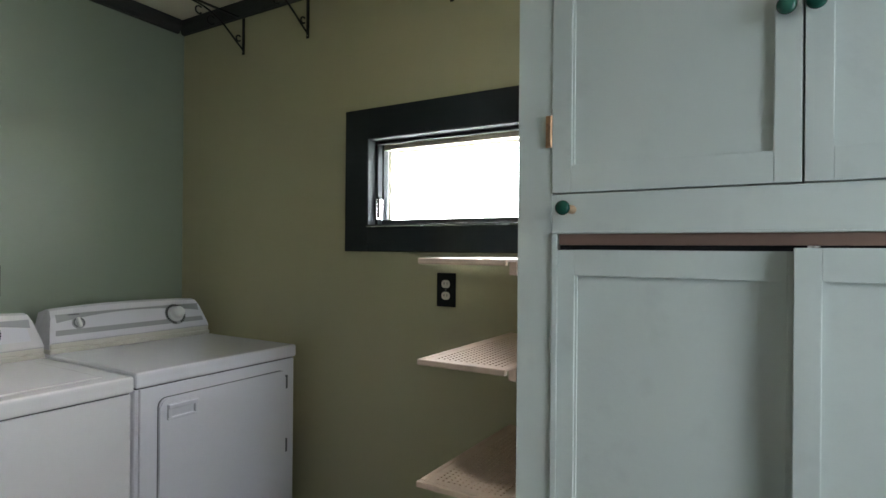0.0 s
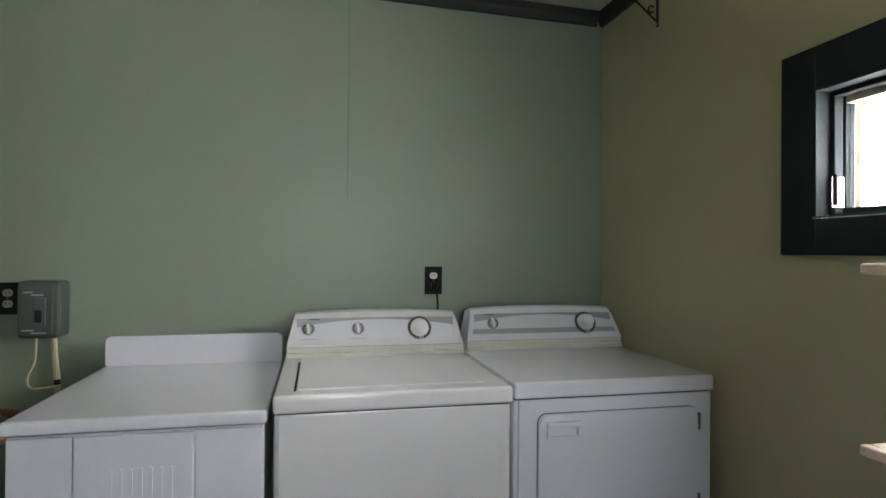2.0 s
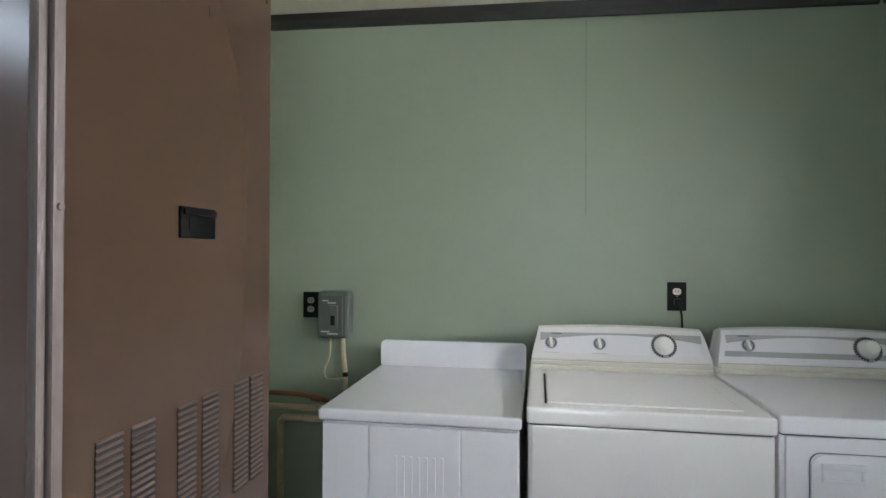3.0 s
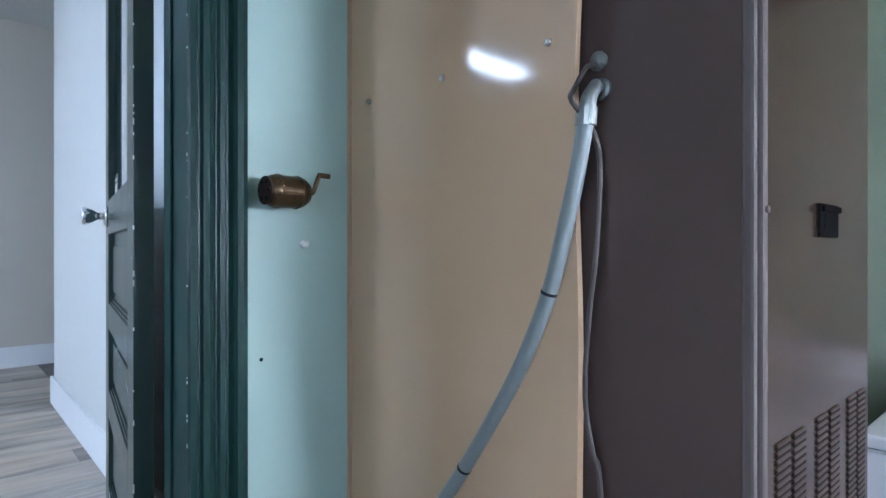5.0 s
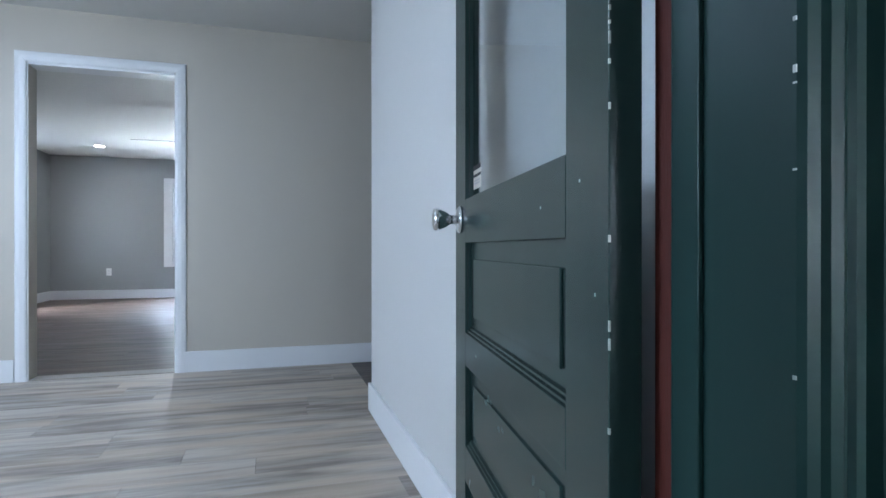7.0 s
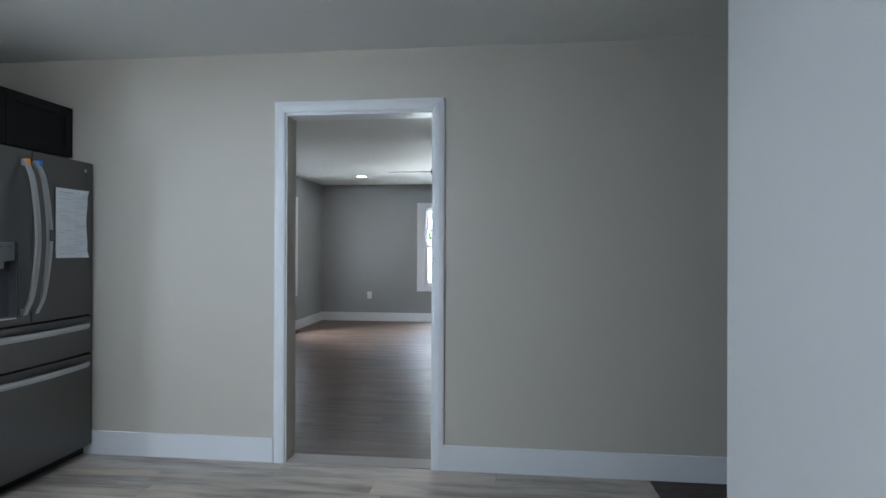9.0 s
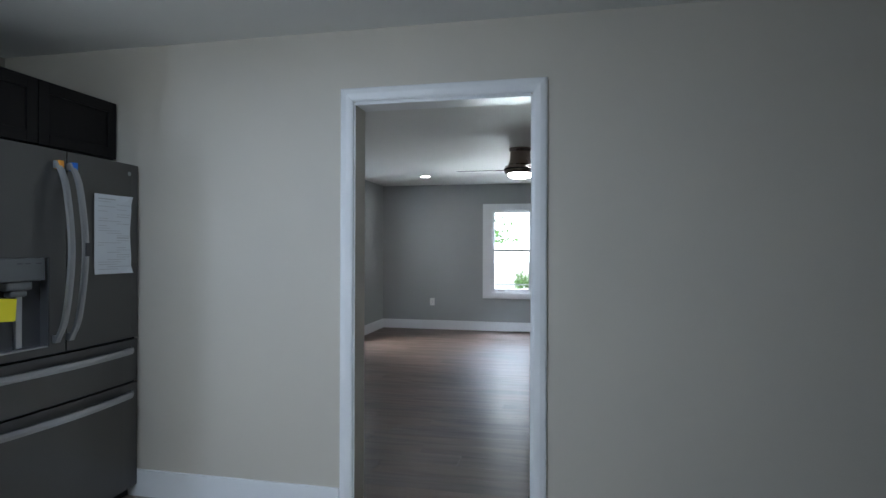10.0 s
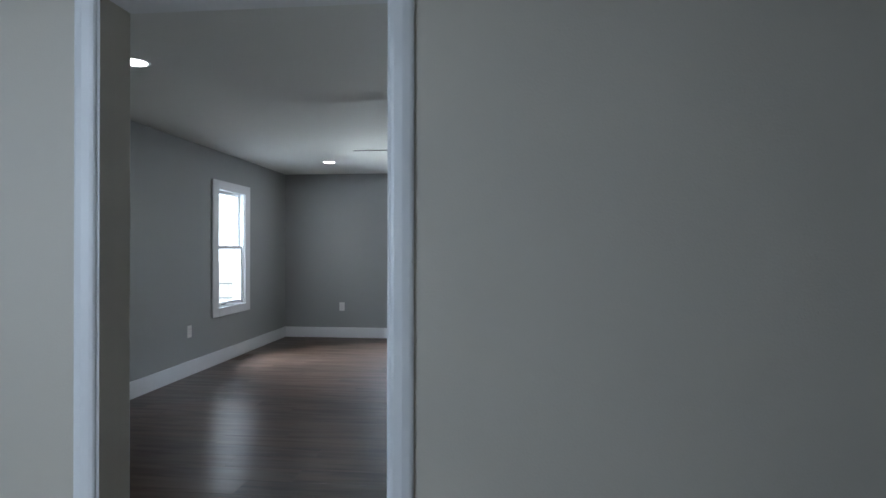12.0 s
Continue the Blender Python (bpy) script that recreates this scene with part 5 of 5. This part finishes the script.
for z in (0.79, 0.565):
    bm = bmesh.new()
    pts = curve_points([(0.07, -0.010, z), (0.14, -0.035, z), (0.455, -0.056, z), (0.77, -0.035, z), (0.84, -0.010, z)], 36)
    rings = [[bm.verts.new(q + Vector(o)) for o in ((0, 0.006, -0.017), (0, -0.006, -0.015), (0, -0.010, 0.0), (0, -0.006, 0.015), (0, 0.006, 0.017))] for q in pts]
    for a, b in zip(rings, rings[1:]):
        for k in range(5):
            bm.faces.new((a[k], a[(k + 1) % 5], b[(k + 1) % 5], b[k]))
    bm.faces.new(rings[0])
    bm.faces.new(rings[-1][::-1])
    h = part("handle", bm, BRUSHED, fr, "long bowed brushed steel handle")
    for x in (0.082, 0.828):
        part("handle_post", B(x - 0.012, x + 0.012, -0.014, 0.018, z - 0.009, z + 0.009, 0.003), BRUSHED, h)
part("shadow_gap", B(0.012, 0.898, 0.03, 0.054, 0.60, 0.86), GAP, fr)
# water and ice dispenser in the left door
dp = part("dispenser", B(0.0855, 0.3615, 0.0465, 0.0495, 0.8855, 1.2745), FSIDE, fr, "dark recessed water and ice dispenser")
part("recess_side", B(0.0855, 0.0885, 0.012, 0.046, 0.8855, 1.2745), FSIDE, dp)
part("recess_side", B(0.3585, 0.3615, 0.006, 0.046, 0.8855, 1.2745), BRUSHED, dp, "thin bright recess edge")
part("control_panel", B(0.125, 0.331, -0.012, 0.046, 1.178, 1.2735, 0.006), DISPENSER, dp, "grey control panel with small print")
part("spout", B(0.163, 0.277, -0.008, 0.04, 1.14, 1.1775, 0.012), DISPENSER, dp)
part("spout", B(0.180, 0.256, -0.004, 0.036, 1.114, 1.1395, 0.010), DISPENSER, dp)
part("lever", B(0.232, 0.262, 0.030, 0.046, 0.894, 1.113, 0.005), BRUSHED, dp)
part("drip_tray", B(0.090, 0.357, 0.0, 0.045, 0.8858, 0.8935, 0.002), BRUSHED, dp)
for x in (0.20, 0.235, 0.285):
    part("printed_line", B(x, x + 0.025, -0.0128, -0.0121, 1.249, 1.253), FSIDE, dp)
bm = B(-0.041, 0.041, -0.0012, 0, -0.046, 0.046)
bm.transform(pose(0.158, -0.0085, 1.066, 0, 4, 0))
part("sticky_note", bm, YELLOW, dp, "yellow paper note")
# printed sheet taped to the right door
bm = bmesh.new()
n = 10
grid = [[bm.verts.new((0.628 + 0.232 * i / 4 + 0.004 * (j == 0), -0.004 - 0.004 * math.sin(j * 0.9) * (i / 4) - (0.012 if (i == 4 and j in (0, n)) else 0), 1.19 + 0.39 * j / n)) for j in range(n + 1)] for i in range(5)]
for i in range(4):
    for j in range(n):
        bm.faces.new((grid[i][j], grid[i + 1][j], grid[i + 1][j + 1], grid[i][j + 1]))
r = bmesh.ops.extrude_face_region(bm, geom=bm.faces[:])
bmesh.ops.translate(bm, verts=[e for e in r["geom"] if isinstance(e, bmesh.types.BMVert)], vec=(0, 0.0008, 0))
sheet = part("paper_sheet", bm, PAPER, fr, "white printed sheet taped to the door")
rng = random.Random(3)
for k in range(30):
    z = 1.555 - 0.0118 * k
    x0 = rng.choice((0.645, 0.645, 0.70, 0.76))
    part("printed_line", B(x0, min(0.845, x0 + rng.uniform(0.03, 0.16)), -0.0105, -0.0098, z, z + (0.004 if k in (0, 16) else 0.0018)), PRINT, sheet)
sheet.location.x = -0.03
part("maker_mark", lathe(bmesh.new(), [(0.011, 0), (0.011, 0.001), (0.009, 0.0012)], pose(0.835, 0.0095, 1.702, 90), 16), BRUSHED, rd, "small round metal badge")

# cabinet over the refrigerator
DARKCAB = material("espresso_cabinet", (0.007, 0.006, 0.006), 0.4, scale=8, vary=0.2, stretch=(3, 3, 0.5), spec=0.2)
uc = thing("wall_cabinet", (-5.635, -5.575, 1.79), "dark espresso wall cabinet above the refrigerator", "cabinet", rz=180)
part("case", B(0.0, 0.935, 0.022, 0.745, 0.0, 0.305, 0.002), DARKCAB, uc)
for x0, x1 in ((0.003, 0.466), (0.469, 0.932)):
    d = part("door", B(x0 + 0.05, x1 - 0.05, 0.010, 0.018, 0.055, 0.25), DARKCAB, uc)
    part("stile", B(x0, x0 + 0.055, 0.002, 0.0215, 0.003, 0.302, 0.002), DARKCAB, d)
    part("stile", B(x1 - 0.055, x1, 0.002, 0.0215, 0.003, 0.302, 0.002), DARKCAB, d)
    part("rail", B(x0 + 0.0555, x1 - 0.0555, 0.002, 0.0215, 0.003, 0.058, 0.002), DARKCAB, d)
    part("rail", B(x0 + 0.0555, x1 - 0.0555, 0.002, 0.0215, 0.247, 0.302, 0.002), DARKCAB, d)

# kitchen ceiling light
LEDW = glow("led_diffuser", (0.8, 0.92, 1.0), 3.0)
kl = thing("ceiling_light", (-4.94, -4.68, KL), "long white flush ceiling light, switched on", "ceiling light")
part("base", B(-0.11, 0.11, -0.56, 0.56, -0.03, -0.0005, 0.004), WHITEPL, kl)
bm = bmesh.new()
box(bm, -0.095, 0.095, -0.54, 0.54, -0.058, -0.0305, 0.012, 3)
part("diffuser", bm, LEDW, kl)

# ---- living room things ----
LED = glow("lamp_glow", (1.0, 0.98, 0.94), 18.0)


def recessed(x, y):
    t = thing("recessed_light", (x, y, LL), "round white recessed ceiling light, switched on", "ceiling light", group="recessed living room lights")
    part("trim_ring", lathe(bmesh.new(), [(0.085, -0.0005), (0.085, -0.004), (0.075, -0.007), (0.066, -0.004), (0.066, -0.0005)], pose(0, 0, 0), 32), TRIMW, t)
    part("lens", lathe(bmesh.new(), [(0.0655, -0.001), (0.0655, -0.0035), (0.05, -0.0045)], pose(0, 0, 0), 32), LED, t)


recessed(-11.97, -5.19)
recessed(-8.16, -5.19)

NICKEL = material("brushed_nickel", (0.27, 0.22, 0.19), 0.25, 0.95, scale=10, vary=0.1, bump=0.0)
BLADE = material("dark_grey_blade", (0.08, 0.075, 0.07), 0.4, scale=5, vary=0.12)
fan = thing("ceiling_fan", (-9.93, -3.665, LL), "brushed nickel flush ceiling fan with a lit lamp, at rest", "ceiling fan")
part("canopy", lathe(bmesh.new(), [(0.118, -0.0005), (0.118, -0.02), (0.10, -0.035), (0.105, -0.05), (0.108, -0.12), (0.125, -0.17), (0.128, -0.175)], pose(0, 0, 0), 40), NICKEL, fan, "", True)
part("motor_housing", lathe(bmesh.new(), [(0.128, -0.1755), (0.158, -0.19), (0.165, -0.21), (0.165, -0.245), (0.155, -0.262), (0.13, -0.268)], pose(0, 0, 0), 40), NICKEL, fan, "", True)
part("band", lathe(bmesh.new(), [(0.1665, -0.214), (0.1675, -0.222), (0.1665, -0.23)], pose(0, 0, 0), 40), GAP, fan)
part("lamp_lens", lathe(bmesh.new(), [(0.128, -0.2685), (0.126, -0.285), (0.105, -0.302), (0.06, -0.313), (0.01, -0.316)], pose(0, 0, 0), 40), LED, fan, "glowing white lens", True)
for a in (-92, 28, 148):
    bm = bmesh.new()
    pts = [(0.17, -0.035), (0.24, -0.06), (0.60, -0.07), (0.66, -0.055), (0.685, 0.0), (0.66, 0.05), (0.60, 0.062), (0.24, 0.05), (0.17, 0.035)]
    prism(bm, pts, Matrix.Translation((0, 0, 0)), 0.005)
    bm.transform(pose(0, 0, -0.226, 0, 0, a) @ pose(0, 0, 0, -9))
    b = part("blade", bm, BLADE, fan)
    bm = B(0.12, 0.26, -0.022, 0.022, -0.004, -0.0004, 0.001)
    bm.transform(pose(0, 0, -0.226, 0, 0, a) @ pose(0, 0, 0, -9))
    part("blade_iron", bm, NICKEL, b)

outlet("wall_outlet", pose(LX, -5.333, 0.45, 0, 0, -90), "white wall outlet on the far grey wall", WHITEPL, WHITEPL)
outlet("wall_outlet", pose(-10.495, LY0, 0.444), "white wall outlet on the grey side wall", WHITEPL, WHITEPL)
VENT = material("brown_floor_register", (0.09, 0.06, 0.04), 0.4, 0.3, scale=10, vary=0.15)
for x, y, rz in ((-11.48, -6.085, 0), (-12.985, -3.84, 90)):
    t = thing("floor_register", (x, y, 0.0035), "brown metal floor vent beside the baseboard", "floor vent", rz=rz)
    part("frame", B(-0.165, 0.165, -0.065, -0.05, 0, 0.006, 0.001), VENT, t)
    part("frame", B(-0.165, 0.165, 0.05, 0.065, 0, 0.006, 0.001), VENT, t)
    part("frame", B(-0.165, -0.15, -0.0495, 0.0495, 0, 0.006, 0.001), VENT, t)
    part("frame", B(0.15, 0.165, -0.0495, 0.0495, 0, 0.006, 0.001), VENT, t)
    for k in range(15):
        part("slat", B(-0.145 + 0.02 * k, -0.137 + 0.02 * k, -0.0495, 0.0495, 0.0005, 0.005), VENT, t)

# ---- outside ----
# ground coloured pale to stand in for its overexposed brightness
PALEGROUND = material("pale_overexposed_ground", (0.42, 0.41, 0.36), 0.9, scale=0.6, vary=0.3, bump=0.08, fine=25)
bm = bmesh.new()
bm.faces.new([bm.verts.new(p) for p in ((-900, -900, -0.75), (900, -900, -0.75), (900, 900, -0.75), (-900, 900, -0.75))])
tagged(part("ground", bm, PALEGROUND), "ground around the house, coloured pale for glaring daylight", "ground", kind="structure")
# glowing planes stand in for the bright sky and distance beyond the windows
SKYGLOW = glow("glowing_sky_backdrop", (0.93, 0.97, 1.0), 2.2)
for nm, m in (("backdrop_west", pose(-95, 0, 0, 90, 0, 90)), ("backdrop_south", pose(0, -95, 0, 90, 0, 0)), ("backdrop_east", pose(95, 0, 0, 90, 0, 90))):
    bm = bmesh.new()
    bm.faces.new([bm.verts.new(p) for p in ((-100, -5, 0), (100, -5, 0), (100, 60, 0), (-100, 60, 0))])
    o = tagged(part(nm, bm, SKYGLOW), "glowing white plane in place of the bright sky", "backdrop", kind="structure")
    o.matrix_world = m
BARK = material("grey_bark", (0.10, 0.075, 0.055), 0.85, scale=12, vary=0.3, bump=0.1, stretch=(3, 3, 0.6))
LEAF = material("green_leaves", (0.15, 0.28, 0.08), 0.6, scale=1.2, vary=0.35, bump=0.0)


def tree(x, y, h, spread, seed, count, low=0.38):
    rng = random.Random(seed)
    t = thing("tree", (x, y, -0.75), "leafy green tree in daylight outside the window", "tree")
    bm = bmesh.new()
    tube(bm, curve_points([(0, 0, 0), (0.05, 0.02, h * 0.3), (-0.04, 0.06, h * 0.6), (0.02, 0, h * 0.85)], 18), [(0.16 - 0.13 * k / 18) * h / 6 for k in range(19)], 8)
    tips = []
    for k in range(11):
        a, z = rng.uniform(0, 6.28), h * rng.uniform(0.28, 0.75)
        r = spread * rng.uniform(0.6, 1.0) * (1.15 - z / h)
        tip = (r * math.cos(a), r * math.sin(a), z + h * rng.uniform(0.08, 0.25))
        tube(bm, [(0, 0, z), (tip[0] * 0.5, tip[1] * 0.5, z + (tip[2] - z) * 0.4), tip], [0.008 * h, 0.005 * h, 0.002 * h], 6)
        tips.append(Vector(tip))
    part("trunk", bm, BARK, t)
    vs, fs = [], []
    for k in range(count):
        c = rng.choice(tips) * rng.uniform(0.5, 1.1) + Vector((rng.gauss(0, 0.28), rng.gauss(0, 0.28), rng.gauss(0, 0.25))) * spread * 0.6
        if c.z < h * low:
            continue
        s = rng.uniform(0.05, 0.11)
        e = Euler((rng.uniform(0, 6.28), rng.uniform(0, 6.28), rng.uniform(0, 6.28))).to_matrix()
        i = len(vs)
        vs += [c + e @ Vector(p) * s for p in ((-1, 0, 0), (-0.2, 0.5, 0.15), (1, 0, 0), (-0.2, -0.5, 0.15))]
        fs.append((i, i + 1, i + 2, i + 3))
    me = bpy.data.meshes.new("crown")
    me.from_pydata([tuple(v) for v in vs], [], fs)
    me.materials.append(LEAF)
    o = new("crown", me)
    o.parent = t


tree(-22.5, -6.35, 6.0, 1.7, 2, 6000)
tree(-33.0, -5.2, 0.75, 0.5, 3, 500, 0.1)
# low wire fence
fe = thing("fence", (-21.0, -4.0, -0.75), "low grey metal fence across the yard", "fence")
for k in range(9):
    part("post", cyl(bmesh.new(), 0.025, 0.025, 1.05, pose(0, -8 + 2 * k, 0.525), 8), GALV, fe)
picket_mesh = finish("picket", cyl(bmesh.new(), 0.006, 0.006, 0.86, pose(0, 0, 0.585), 6), GALV)
for k in range(120):
    o = new("picket", picket_mesh)
    o.parent = fe
    o.location = (0.0, -7.9 + 0.13 * k, 0.0)
for z in (0.15, 0.6, 1.02):
    part("rail", tube(bmesh.new(), [(0, -8, z), (0, 8, z)], 0.018, 6), GALV, fe)

# ---- plank floors, last ----
KPLANK = wood("grey_oak_plank", (0.21, 0.175, 0.145), (0.50, 0.455, 0.40), 0.45, "y", ring=8.0, streak=0.42, warm=(0.52, 0.42, 0.32))
LPLANK = wood("dark_brown_plank", (0.014, 0.0085, 0.006), (0.068, 0.040, 0.026), 0.35, "y", ring=12.0, streak=0.6, warm=(0.07, 0.036, 0.021), relief=0.04, spec=0.32)
SUB = material("dark_joint", (0.05, 0.04, 0.033), 0.8)


def plank_floor(name, x0, x1, y0, y1, w, length, mat, label, seed):
    """Boards along y with staggered ends; each a piece of its own over a sunk slab."""
    fl = floor_slab(name, x0, x1, y0, y1, -0.004, SUB, label)
    rng = random.Random(seed)
    meshes = {}
    x = x0
    gap = 0.0007
    while x < x1 - 0.01:
        xw = min(w, x1 - x)
        y = y0 - rng.uniform(0, length)
        while y < y1:
            a, b = max(y, y0), min(y + length, y1)
            y += length
            if b - a < 0.02:
                continue
            key = (round(xw, 4), round(b - a, 3))
            if key not in meshes:
                meshes[key] = finish("plank", B(gap, key[0] - gap, gap, key[1] - gap, -0.0038, 0.0), mat)
            o = new("plank", meshes[key])
            o.parent = fl
            o.location = (x, a, 0)
        x += w


plank_floor("floor_kitchen", KWX, WX - 0.001, -6.46, -2.176, 0.18, 1.22, KPLANK, "light grey-brown streaked plank floor", 21)
plank_floor("floor_hall", KWX, WX - 0.441, -2.176, 1.04, 0.15, 1.22, LPLANK, "dark brown plank floor of the hall", 22)
plank_floor("floor_living", LX, KWX - 0.135, LY0, LY1, 0.18, 1.22, LPLANK, "dark brown plank floor of the living room", 23)
floor_slab("floor_threshold", KWX - 0.135, KWX, OPEN_Y0, OPEN_Y1, -0.001, SUB, "sub floor under the opening")
